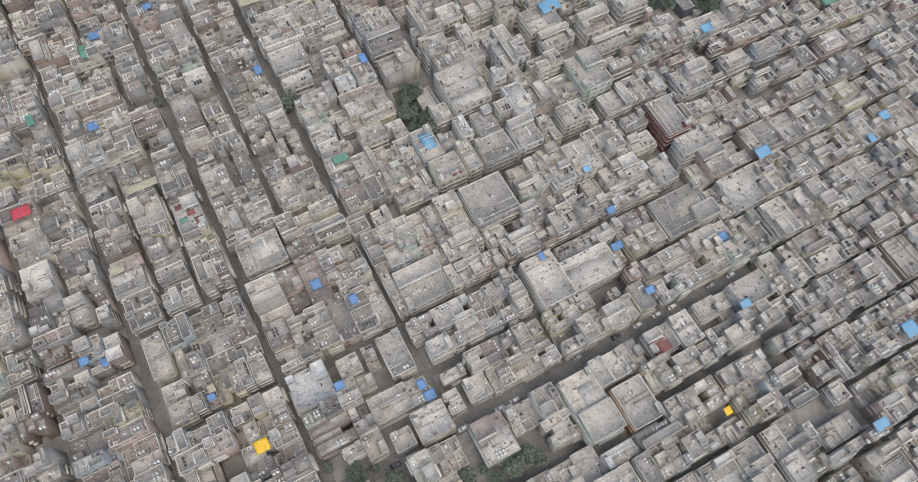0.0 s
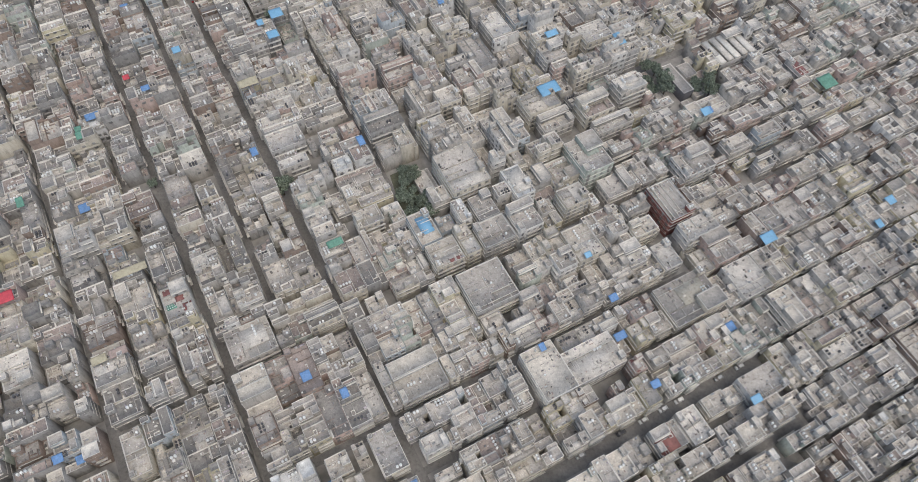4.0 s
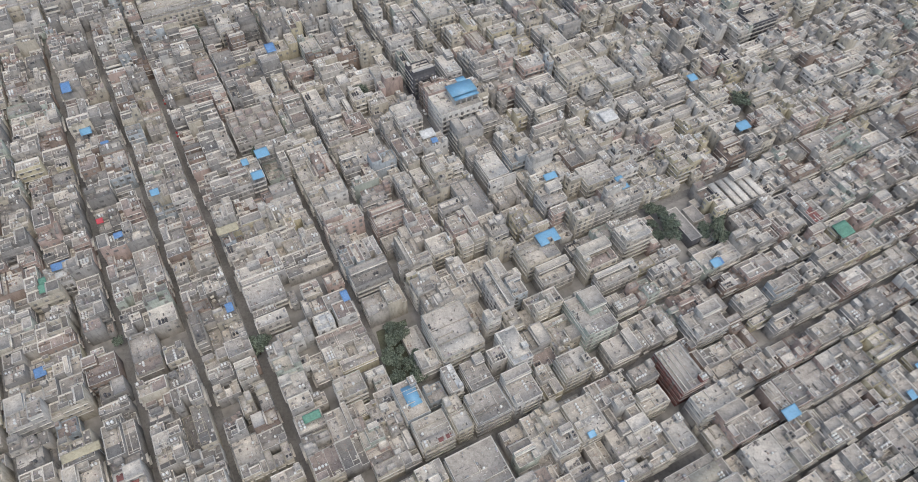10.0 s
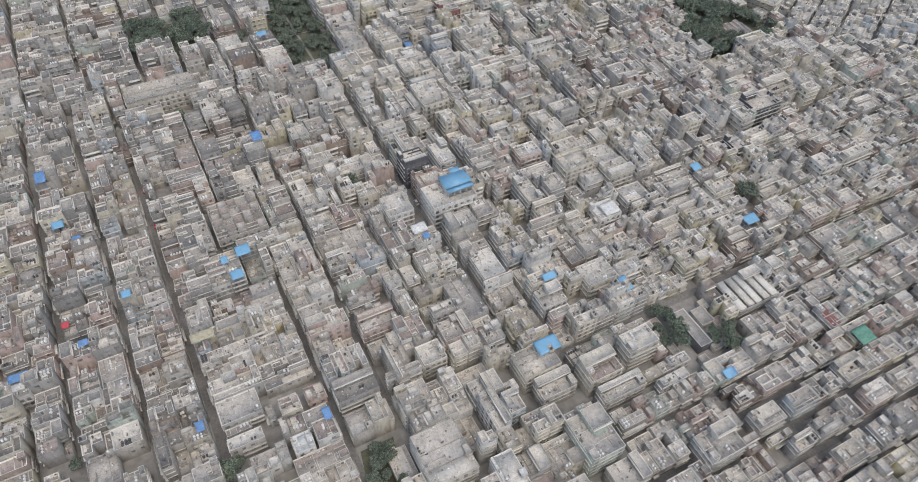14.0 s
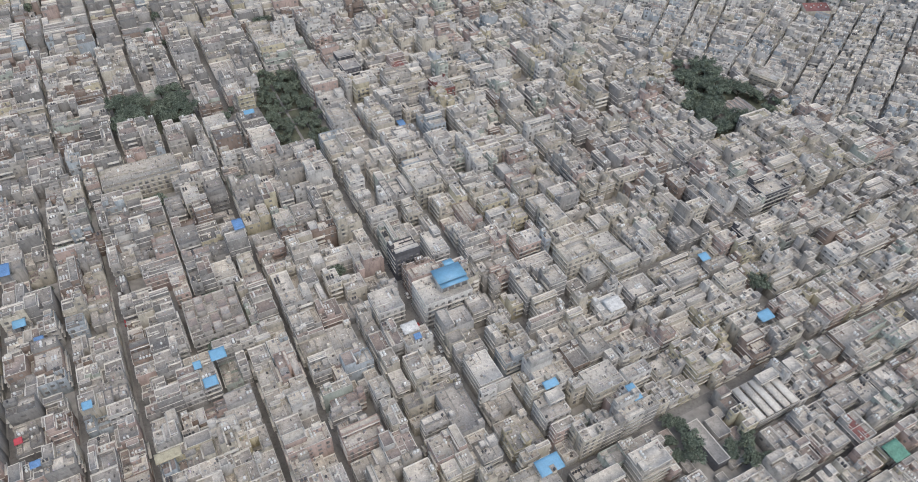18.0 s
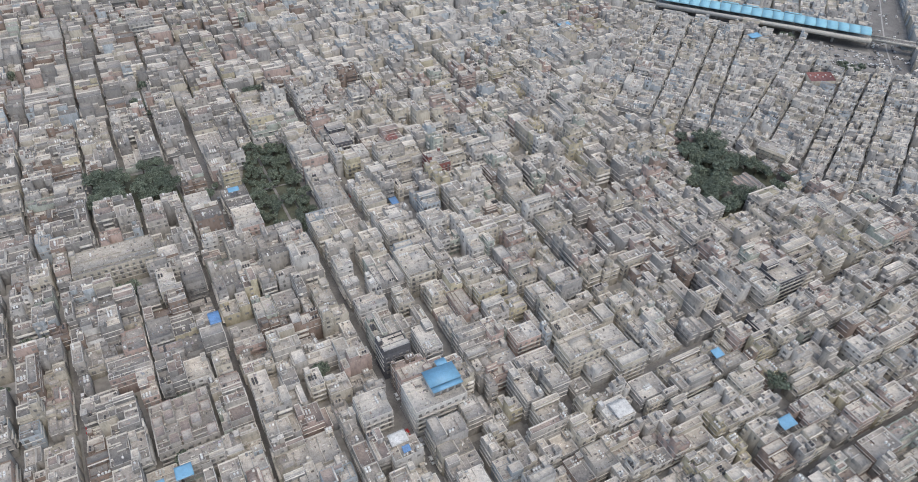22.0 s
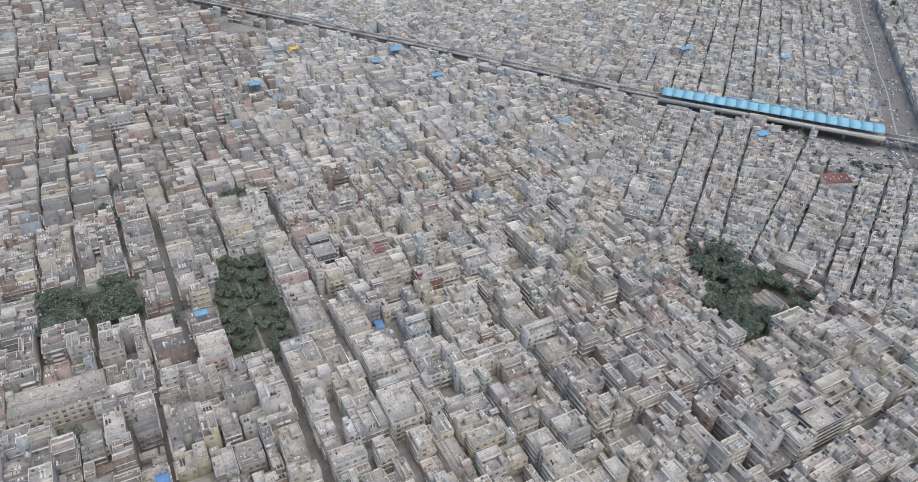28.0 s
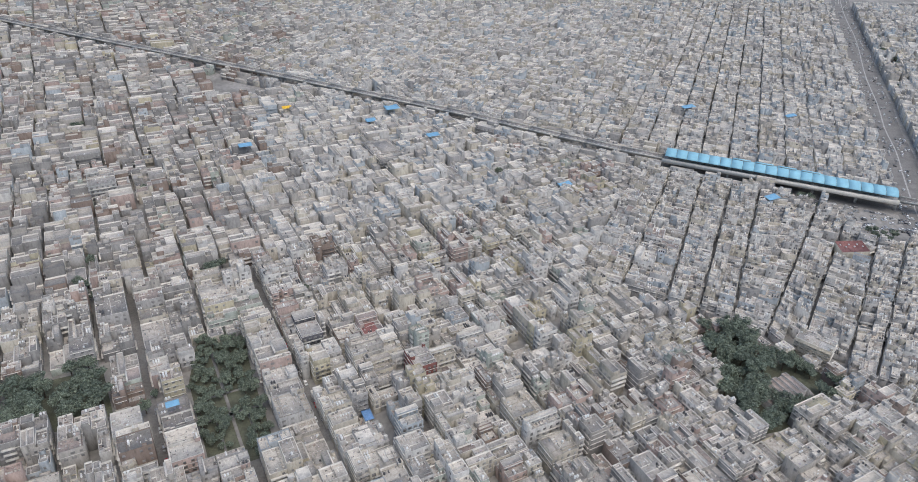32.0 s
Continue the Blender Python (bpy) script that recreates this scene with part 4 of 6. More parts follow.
CENTRE_HOUSES = [
    (234, 243, 92.8, 109, 4, "pink_buff", "sand", "u", "salmon pink house with high parapets", None),
    (237, 253, 153, 164, 4, "warm_grey", "pale", "u", "grey house with divided pale roof", None),
    (246, 257, 224, 237, 3, "dusty_white", "white", "u", "house with a whitewashed stepped roof", raised_slab("roof_white", 0.3)),
    (258, 267, 196, 209, 4, "cream", "sand", "u", "cream house with a long flat roof", None),
    (266, 278, 244, 259, 4, "cream", "pale", "u", "cream house with rows of arched windows", white_ledges),
    (260, 269.5, 398, 413, 3, "dusty_white", "ash", "u", "white house with black window bands", white_ledges),
    (284.5, 294, 373, 392, 4, "cream", "sand", "u", "long house with cream walls", None),
    (335, 343, 209, 225, 4, "pale_yellow", "sand", "u", "yellow painted house with a flat roof", None),
    (320, 330, 232.2, 243, 4, "warm_grey", "pale", "u", "house with walled terraces on its roof", raised_slab("roof_pale", 0.3)),
    (272.5, 286, 349, 369, 5, "dark_grey", "cement", "u", "dark block of flats with white balcony bands", white_ledges),
    (268, 285, 195, 203, 5, "warm_grey", "pale", "u", "tall narrow house with a long pale roof", None),
    (278, 291, 224, 241, 5, "cream", "sand", "u", "five-storey cream house with walled terraces", raised_slab("roof_sand", 0.3)),
    (283, 299, 150, 174, 5, "dusty_white", "cement", "u", "five-storey white flats with a bright blue tin canopy on the roof", blue_canopy),
    (300, 310, 210, 223, 4, "pink_buff", "pale", "u", "pinkish house with a blank side wall", None),
    (330, 340, 397, 418, 4, "warm_grey", "sand", "u", "house with a cream walled roof terrace beside the trees", raised_slab("wall_pale_yellow", 0.3)),
    (317, 328, 150, 163, 5, "dark_grey", "pale", "u", "tall house with dark glazed front and pale roof", None),
    (312, 328, 168, 177, 5, "cement_grey", "pale", "u", "tall narrow grey slab house", None),
    (315, 340, 52, 76, 3, "warm_grey", "cement", "u", "courtyard flats with brown tiled stepped terraces and pale edges", stepped_terraces),
]
NORTH_HOUSES = [
    (346, 356, 170, 178.5, 4, "cream", "sand", "u", "slim cream tower house", None),
    (359, 381, 182, 197, 5, "cream", "sand", "u", "large cream house with high parapets round two terraces", raised_slab("roof_pale", 0.45)),
    (361, 381, 200, 208, 4, "warm_grey", "pale", "u", "grey house with a long pale roof", None),
    (360.5, 378, 135, 144, 4, "cream", "sand", "u", "cream house with a stepped curved roof edge", None),
    (381.5, 391.5, 151.7, 160, 5, "dusty_white", "pale", "v", "narrow tall white house at a lane", None),
    (409, 418, 213, 224, 5, "pale_blue", "pale", "u", "slim house with a sky-blue side wall", None),
    (405, 423, 69, 77, 4, "cream", "pale", "u", "narrow cream house with balconies", None),
    (436, 456, 115, 129, 4, "pink_buff", "sand", "u", "salmon house beside a park", None),
    (445, 461, 237, 249, 4, "red_brown", "cement", "u", "house with a dull red front wall", None),
    (434, 452, 32, 72, 4, "cream", "sand", "u", "long cream apartment row with many windows", None),
    (470, 486, 190, 199, 4, "pale_yellow", "sand", "u", "yellow painted house at a lane corner", None),
    (463, 478, 94, 107, 4, "dusty_white", "pale", "u", "house with a tall blank white end wall", None),
    (486, 501, 224, 236, 3, "pink_buff", "brown", "u", "pink house with reddish tiled roof", red_paving),
    (562, 580, 392, 408, 4, "dusty_white", "pale", "u", "tall pale block standing over low houses", None),
    (725, 750, 100, 119, 5, "dusty_white", "cement", "u", "long white flats with balcony bands", white_ledges),
    (691, 731, 317, 340, 4, "cement_grey", "cement", "u", "broad grey block with a wide flat roof", raised_slab("roof_ash", 0.3)),
    (494, 515, 191, 203, 4, "dark_grey", "cement", "u", "dark glass-fronted building with grey roof", None),
]
SPECIAL = SOUTH_HOUSES + MIDDLE_HOUSES + CENTRE_HOUSES + NORTH_HOUSES
# plots that stand out less: kept as houses of their own where they lie close to the flight
BROAD_HOUSES = [
    (130.6, 144, 106, 117.8, 4, "dusty_white", "cement", "u", "white-walled house with two grey flat roofs", None),
    (107, 123, 121, 133.5, 4, "cream", "sand", "u", "cream house with a large sandy roof", None),
    (130.6, 140.5, 129, 141, 5, "cream", "pale", "u", "tall house with a blank cream side wall", None),
    (116.5, 123.6, 152.5, 163.4, 4, "warm_grey", "cement", "u", "narrow grey house with a cluttered roof", None),
    (106.3, 113.7, 149, 160.5, 4, "cream", "sand", "u", "cream house at a street", None),
    (94.5, 103.5, 167.6, 184, 4, "dusty_white", "pale", "u", "white corner house with a pale roof", None),
    (88.5, 101, 152.5, 161, 3, "dusty_white", "pale", "u", "long white house with a plain roof", None),
    (184.5, 197.5, 143.5, 160.5, 4, "cream", "cement", "u", "cream house under blue tin sheets", None),
    (174, 183.5, 187.5, 202, 5, "warm_grey", "pale", "u", "tall house with stepped walled terraces", raised_slab("roof_pale", 0.4)),
    (174.5, 183.5, 146, 162, 3, "warm_grey", "sand", "u", "house with potted plants on its roof", None),
    (211, 221.3, 169, 181, 4, "dusty_white", "pale", "u", "white house with a walled roof terrace", None),
    (250.5, 265.5, 130, 140, 4, "cream", "sand", "u", "cream house with a wide sandy roof", None),
    (208.3, 218.3, 109, 119.5, 4, "cream", "sand", "u", "cream house with a stair room over its front", None),
    (228.4, 234, 123.6, 137, 4, "cement_grey", "pale", "u", "grey house with a long blank wall", None),
    (174, 183, 130, 137, 4, "pale_blue", "pale", "u", "narrow house with a bluish pale roof", None),
    (163.7, 172.5, 47, 58.3, 4, "cream", "sand", "u", "cream flats with rows of balconies", None),
]
PLOTS = [
    (157, 161.5, 192.5, 207, 3, "cement_grey", "pale"), (163, 172, 286, 299.5, 2, "cement_grey", "cement"), (197.5, 206.5, 340, 352, 4, "pink_buff", "sand"), (159, 165, 324, 338, 3, "pink_buff", "sand"),
    (250, 261, 244, 258, 3, "cement_grey", "cement"), (279, 291, 243, 258, 4, "cream", "pale"), (287.5, 295, 204.5, 222.5, 3, "cement_grey", "pale"), (212, 224.5, 193.5, 209, 4, "cream", "sand"),
    (211.6, 217.6, 210, 223, 4, "dusty_white", "cement"), (201, 211, 240, 254, 4, "pale_yellow", "sand"), (273.5, 281.5, 93, 101, 4, "cement_grey", "sand"), (256, 260.5, 95, 109, 3, "pink_buff", "brown"),
    (345.5, 355, 82, 89, 4, "cream", "sand"), (291, 305, 130, 143, 4, "dusty_white", "pale"), (332.5, 339, 119, 133, 3, "warm_grey", "pale"), (318, 328, 116, 122.5, 4, "cream", "pale"),
    (233, 242.5, 286, 299, 4, "cream", "sand"), (246.5, 253, 289, 303.5, 3, "warm_grey", "sand"), (222.5, 229.6, 311, 324, 3, "cream", "pale"), (246.5, 255, 268, 281, 3, "cement_grey", "sand"),
    (222.5, 232.5, 352, 361, 4, "dusty_white", "pale"), (222.5, 228, 368, 390, 4, "warm_grey", "sand"), (254.5, 265, 319.5, 327.3, 4, "dark_grey", "pale"), (255, 264, 305.5, 314.9, 4, "pink_buff", "sand"),
    (175, 183.5, 28.4, 39, 3, "dusty_white", "pale"), (158.7, 166.8, 28.5, 39, 3, "warm_grey", "pale"), (175.5, 184, 12.4, 17.3, 3, "cream", "pale"), (187, 194.8, 15.2, 22.5, 4, "warm_grey", "sand"),
    (221, 232, 28.4, 44.5, 3, "cement_grey", "cement"), (209.3, 214.5, 28.4, 41.8, 3, "warm_grey", "pale"), (111.5, 117, 223, 232, 3, "cement_grey", "pale"), (124.5, 133, 216, 229.5, 3, "warm_grey", "sand"),
    (124.5, 131.5, 233.5, 247, 3, "pale_blue", "cement"), (112, 120.5, 265, 278, 3, "pink_buff", "pale"), (98, 106.5, 233.6, 246.4, 3, "warm_grey", "sand"), (98, 107.7, 255, 263, 3, "cement_grey", "pale"),
    (137, 143, 283, 292.8, 3, "pale_yellow", "sand"), (111.5, 119, 235, 245, 3, "warm_grey", "cement"), (208.6, 212.4, 93, 108, 4, "dusty_white", "sand"), (208.2, 217, 71.8, 88.9, 4, "cement_grey", "ash"),
    (364.7, 377, 268, 282, 4, "cream", "sand"), (383, 389, 266.5, 285, 4, "dusty_white", "pale"), (280.3, 287.5, 305.5, 316.5, 5, "cream", "sand"), (317.2, 323, 246, 258, 5, "cement_grey", "cement"),
    (335.3, 345.7, 232.2, 243, 4, "cream", "ash"), (329, 334.5, 274, 284, 4, "warm_grey", "cement"), (364, 372.4, 162.5, 168, 4, "dusty_white", "white"), (370, 383, 117, 127.6, 3, "warm_grey", "cement"),
    (389, 398.8, 114.6, 121.8, 4, "cement_grey", "cement"), (-4.4, 2.6, 142.4, 152.6, 2, "cement_grey", "cement"), (0.2, 5.4, 155.7, 164, 2, "warm_grey", "cement"), (30.6, 38, 130.2, 139.9, 3, "cream", "sand"),
    (19.4, 24.7, 156, 167.5, 2, "cement_grey", "cement"), (-1.6, 2.6, 182.6, 190, 2, "cream", "white"), (-13.4, -7.5, 141, 152, 2, "soot_grey", "soot"), (66.2, 72.6, 29.9, 39, 4, "dusty_white", "sand"),
    (44.4, 53.6, 35.7, 44.2, 3, "cement_grey", "sand"), (55.9, 60.4, 29.7, 39.2, 2, "warm_grey", "cement"), (74.4, 82.5, -3, 5.3, 3, "cream", "sand"), (87.5, 95.6, -63.9, -55, 3, "cream", "sand"),
    (97.1, 104.4, -64.4, -56, 2, "warm_grey", "pale"), (141.8, 152.9, -85.4, -78, 3, "warm_grey", "ash"), (125.3, 134.5, -86.5, -78, 3, "pale_blue", "cement"), (120.4, 131.7, -77, -71.2, 3, "brick_brown", "brown"),
    (107, 124, -64.7, -57, 3, "cream", "sand"),
]
SPECIAL += BROAD_HOUSES
LANDMARKS += [row[:4] for row in SPECIAL + PLOTS]


def build_town():
    low = dict(floors=(2, 2, 2, 3, 3, 3, 4, 4), skip=0.03)
    mid = dict(floors=(1, 2, 3, 3, 3, 4, 4, 4, 5), skip=0.035, big=0.15, wide=(6, 11), walls=MID_WALLS, roofs=MID_ROOFS)
    slim = dict(half=1.0)
    squat = dict(floors=(2, 2, 2, 2, 2, 3, 3), skip=0.02, walls=EAST_WALLS, roofs=EAST_ROOFS)
    dull = dict(walls=WEST_WALLS, roofs=WEST_ROOFS)
    far = dict(half=0.8, plain=2, walls=HAZED_WALLS, roofs=HAZED_ROOFS, shift=8.0, mix=0.5)
    # fan of narrow lanes between the corner park and the railway
    fan = [((100, 608), (182, 790)), ((126, 595), (206, 776)), ((152, 583), (229, 766)), ((170, 575), (251, 756)), ((188, 567), (272, 748)), ((206, 556), (322, 742)), ((215, 535), (346, 740)),
           ((236, 521), (366, 726)), ((251, 517), (386, 720)), ((268, 508), (404, 724)), ((290, 500), (428, 716)), ((312, 490), (456, 706)), ((335, 478), (486, 694)), ((358, 466), (516, 684)), ((382, 454), (548, 672))]
    for (a0, a1), (b0, b1) in zip(fan, fan[1:]):
        A0, A1, B0, B1 = (Vector(p) for p in (a0, a1, b0, b1))
        side = (B0 - A0).normalized() * 1.0
        for k in range(3):
            p, q = k / 3 + 0.004, (k + 1) / 3
            block(A0.lerp(A1, p) + side, A0.lerp(A1, q) + side, B0.lerp(B1, q) - side, B0.lerp(B1, p) - side, rows=1 if (B0 - A0).length < 14 else 2, floors=(1, 2, 2, 3, 3), wide=(4.0, 7.5), area="fan",
                  walls=HAZED_WALLS, roofs=ROOF_CHOICE)
    # long lanes, west of the cross-street quarter
    lanes([-20, 41, 128.5, 205, 285], [-250, -225, -200, -175, -150, -126, -101, -69], **low, area="west", **dull)
    lanes([-10, 41, 86, 128.5], [-69, -23], **low, area="west", **dull)
    lanes([128.5, 205], [-69, -53, -38, -23], **low, area="west", half=1.5, **dull)
    lanes([205, 285], [-69, -37, -23], **low, area="west", half=1.5, **dull)
    lanes([150, 210, 290], [-23, 2.5, 26], **low, area="middle")
    cross_block(128.5, 150, -23, 26, rows=2, **low, area="middle", half=1.2)
    lanes([128.5, 175, 215, 285], [26, 70], **low, area="middle")
    lanes([128.5, 160, 205], [70, 91, 120, 149, 166], **mid, area="middle", **slim)
    lanes([205, 250, 300], [70, 91, 120, 149, 168], **mid, area="middle", half=1.5)
    # cross-street quarter
    crosses([-12, 14, 41, 86, 128.5], [-23, 26], **low, half=1.4, area="south")
    crosses([-62, -37, -12, 14, 41, 64.5, 86, 128.5], [26, 75, 121, 165], floors=(2, 3, 3, 3, 3, 4), skip=0.025, half=1.1, area="south", wide=(5.5, 9.5))
    crosses([-60, -36, -15, 5, 24, 43, 62, 80, 96], [166, 215, 262, 310, 360], **squat, half=0.8, area="east", wide=(5, 8))
    crosses([96, 128.5, 148, 170, 193], [166, 215], **squat, half=1.4, area="east", wide=(5, 8), broken=True)
    crosses([96, 110, 123, 135.5, 148, 171.5, 195], [215, 262, 310, 360, 400], **squat, half=1.3, area="east", wide=(6, 10))
    crosses([193, 215, 242, 266.5], [168, 215], **mid, area="east", half=1.4)
    for end, vs in ((266.5, [215, 262, 300]), (269.5, [300, 360, 410])):
        crosses([195, 221, 245, end], vs, **low, walls=MID_WALLS, area="east", half=1.4, wide=(5, 9), broken=True)
    # north of it the lanes go on
    lanes([285, 340, 400, 460], [-330, -305, -280, -255, -228, -202, -175, -150, -126, -101, -75, -48, -23], **low, area="northwest", shift=3.0, half=1.2, **dull)
    lanes([290, 345, 400], [-23, 2.5, 25], **low, area="northwest", **dull)
    lanes([400, 460], [-23, 1, 24], **low, area="northwest")
    crosses([287, 314, 345, 374, 403, 432], [26, 58, 91], **mid, area="north", half=0.9)
    lanes([300, 362, 434], [91, 149], **mid, area="north", half=1.5)
    lanes([300, 362, 436], [149, 184], **mid, area="north", half=1.6)
    lanes([268.5, 320, 365, 436], [184, 207, 230, 264, 288], **mid, area="north", half=1.6, mix=0.3)
    lanes([268.5, 320, 365, 436], [288, 312, 336, 352], **(mid | dict(walls=EAST_WALLS, roofs=EAST_ROOFS)), area="north", half=1.6, mix=0.3)
    lanes([272, 300], [168, 184], **mid, area="north", **slim)
    lanes([272, 335], [352, 378, 404, 430, 460], **mid, area="north", shift=3.0, mix=0.4, **slim)
    lanes([335, 380, 436], [352, 376], **low, area="north", **slim)
    lanes([432, 492], [-20, 16, 46, 70, 94, 112], **mid, area="north", half=1.5, mix=0.3)
    lanes([492, 535, 600], [-20, 12, 46], **low, area="northwest", half=1.5)
    lanes([533, 600], [46, 66, 92, 112], **mid, area="north", half=1.5, mix=0.3)
    lanes([434, 485, 530], [112, 130], **mid, area="north", half=1.5)
    lanes([492, 533], [94, 112], **mid, area="north", half=1.5)
    lanes([531, 595], [112, 147, 184], **mid, area="north", half=1.5)
    lanes([434, 485, 531], [163, 184], **mid, area="north", half=1.6)
    lanes([436, 490, 540, 595], [184, 208, 240, 264, 286, 308, 332, 356, 382], **mid, area="north", shift=1.5, half=1.6, mix=0.35)
    lanes([460, 530, 600], [-420, -392, -364, -336, -308, -280, -252, -224, -196, -168, -140, -112, -84, -56, -20], **low, area="northwest", half=1.0, shift=4.0, plain=True, **dull)
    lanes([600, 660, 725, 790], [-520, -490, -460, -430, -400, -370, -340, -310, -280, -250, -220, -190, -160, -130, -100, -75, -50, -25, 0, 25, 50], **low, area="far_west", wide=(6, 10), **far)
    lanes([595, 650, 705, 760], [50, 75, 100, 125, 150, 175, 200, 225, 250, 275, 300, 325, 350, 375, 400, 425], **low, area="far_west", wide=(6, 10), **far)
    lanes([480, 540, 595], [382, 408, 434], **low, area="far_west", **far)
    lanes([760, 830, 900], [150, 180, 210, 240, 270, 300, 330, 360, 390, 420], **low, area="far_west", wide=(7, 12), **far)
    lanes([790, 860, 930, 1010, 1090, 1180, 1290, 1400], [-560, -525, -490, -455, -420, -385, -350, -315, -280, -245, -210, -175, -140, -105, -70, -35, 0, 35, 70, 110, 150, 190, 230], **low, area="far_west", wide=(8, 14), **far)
    crosses([193, 222, 250, 278, 306, 334], [410, 440, 470, 500], **squat, area="east", broken=True)
    # north of the railway
    along = Vector((math.cos(radians(-22)), math.sin(radians(-22))))
    up = Vector((math.cos(radians(69)), math.sin(radians(69))))
    for i in range(-52, 30):
        base = Vector((204, 794)) + along * (i * 24.0 + 4)
        side = along * 24.0
        start = rnd.uniform(11, 14)
        while start < 860:
            stop = start + rnd.uniform(38, 90)
            gap = along * (1.0 if start < 60 and base.x > 120 else rnd.uniform(0.5, 1.0))
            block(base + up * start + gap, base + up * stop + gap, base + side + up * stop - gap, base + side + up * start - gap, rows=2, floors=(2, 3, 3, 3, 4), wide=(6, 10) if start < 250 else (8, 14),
                  area="beyond_railway", plain=1 if start < 90 else 2, walls=HAZED_WALLS, roofs=HAZED_ROOFS)
            start = stop + rnd.uniform(0.5, 2.5)


def railway_rows():
    """House rows that follow the railway on both sides."""
    P = [Vector(p) for p in RAIL]
    for a, b in zip(P, P[1:]):
        d = (b - a).normalized()
        n = Vector((-d.y, d.x))
        station = 150 < a.x < 375
        for sign in (1, -1):
            near_edge, far_edge = (10.5, 22) if not station else (15.5, 24)
            if sign > 0:
                near_edge, far_edge = (10.0, 23)
            p, q = a + n * sign * near_edge, b + n * sign * near_edge
            p2, q2 = a + n * sign * far_edge, b + n * sign * far_edge
            block(p, q, q2, p2, rows=1, wide=(7, 11.5), floors=(2, 2, 3, 3), area="beyond_railway" if sign > 0 else "far_west", plain=True, walls=HAZED_WALLS, roofs=HAZED_ROOFS, clear=9.0, skip=0.06)


def fill_gaps():
    """Odd houses in the corners that the rows leave open."""
    y = 12.0
    while y < 900:
        x = edge_x(EDGE_W, y) + 6
        while x < edge_x(EDGE_E, y) - 6:
            if not taken(x, y, 23.0) and not any(on_landmark(x + 4.6 * a, y + 4.6 * b) or roof_at(x + 4.6 * a, y + 4.6 * b) for a, b in ((0, 0), (1, 0), (-1, 0), (0, 1), (0, -1), (0.7, 0.7), (-0.7, 0.7), (0.7, -0.7), (-0.7, -0.7))):
                o = Vector((x, y)) - EX * 3.8 - EL * 3.8
                block(o, o + EX * 7.6, o + EX * 7.6 + EL * 7.6, o + EL * 7.6, rows=1, wide=(8, 10), floors=(2, 2, 3), area="north" if y < 560 else "far_west", plain=y > 560)
            x += 3.5
        y += 3.5


for row in PLOTS:
    landmark(*row, "u", "", None, "west" if row[3] < 0 else "middle" if row[3] < 168 else "east")
build_town()
railway_rows()
fill_gaps()

AREA_WORDS = {"west": "dense rows of beige concrete houses along narrow lanes", "middle": "tightly packed grey and cream concrete town houses", "south": "deep concrete houses fronting on cross streets",
              "east": "close-set cement houses on parallel streets", "north": "three and four storey concrete houses in blocks", "northwest": "rows of low dusty concrete houses",
              "far_west": "distant rows of small concrete houses", "fan": "narrow lanes of low grey row houses", "beyond_railway": "distant hazy concrete houses behind the railway"}
for key, sink in FIELD.items():
    solid("house_rows", sink, AREA_WORDS[key], "houses", kind="stuff")

ground = Sink()
flat = (0, 0, 1, 0, 0, 1)
ground.loose.append(([(-4500, -3500, 0), (4500, -3500, 0), (4500, 5500, 0), (-4500, 5500, 0)], [(0, 1, 2, 3)], "dust"))
solid("ground", ground, "dusty dark ground and lanes between the houses", "ground", kind="structure")
for row in SPECIAL:
    landmark(*row)


# ---------------------------------------------------------------- awnings and sheets on the roofs
SHEET = {"blue": ("tarp_blue", "blue plastic tarpaulin stretched over poles on a roof"), "tin": ("tin_blue", "sky-blue painted tin sheet roof on posts"), "red": ("tarp_red", "bright red awning over a roof terrace"),
         "yellow": ("tarp_yellow", "bright yellow tarpaulin over a roof"), "tan": ("wall_pale_yellow", "yellowish fibre sheet awning on a roof"), "green": ("tarp_green", "green netting awning over a roof"),
         "pink": ("wall_pink_buff", "faded pink cloth awning on a roof"), "white": ("roof_white", "white sheet awning on a roof")}


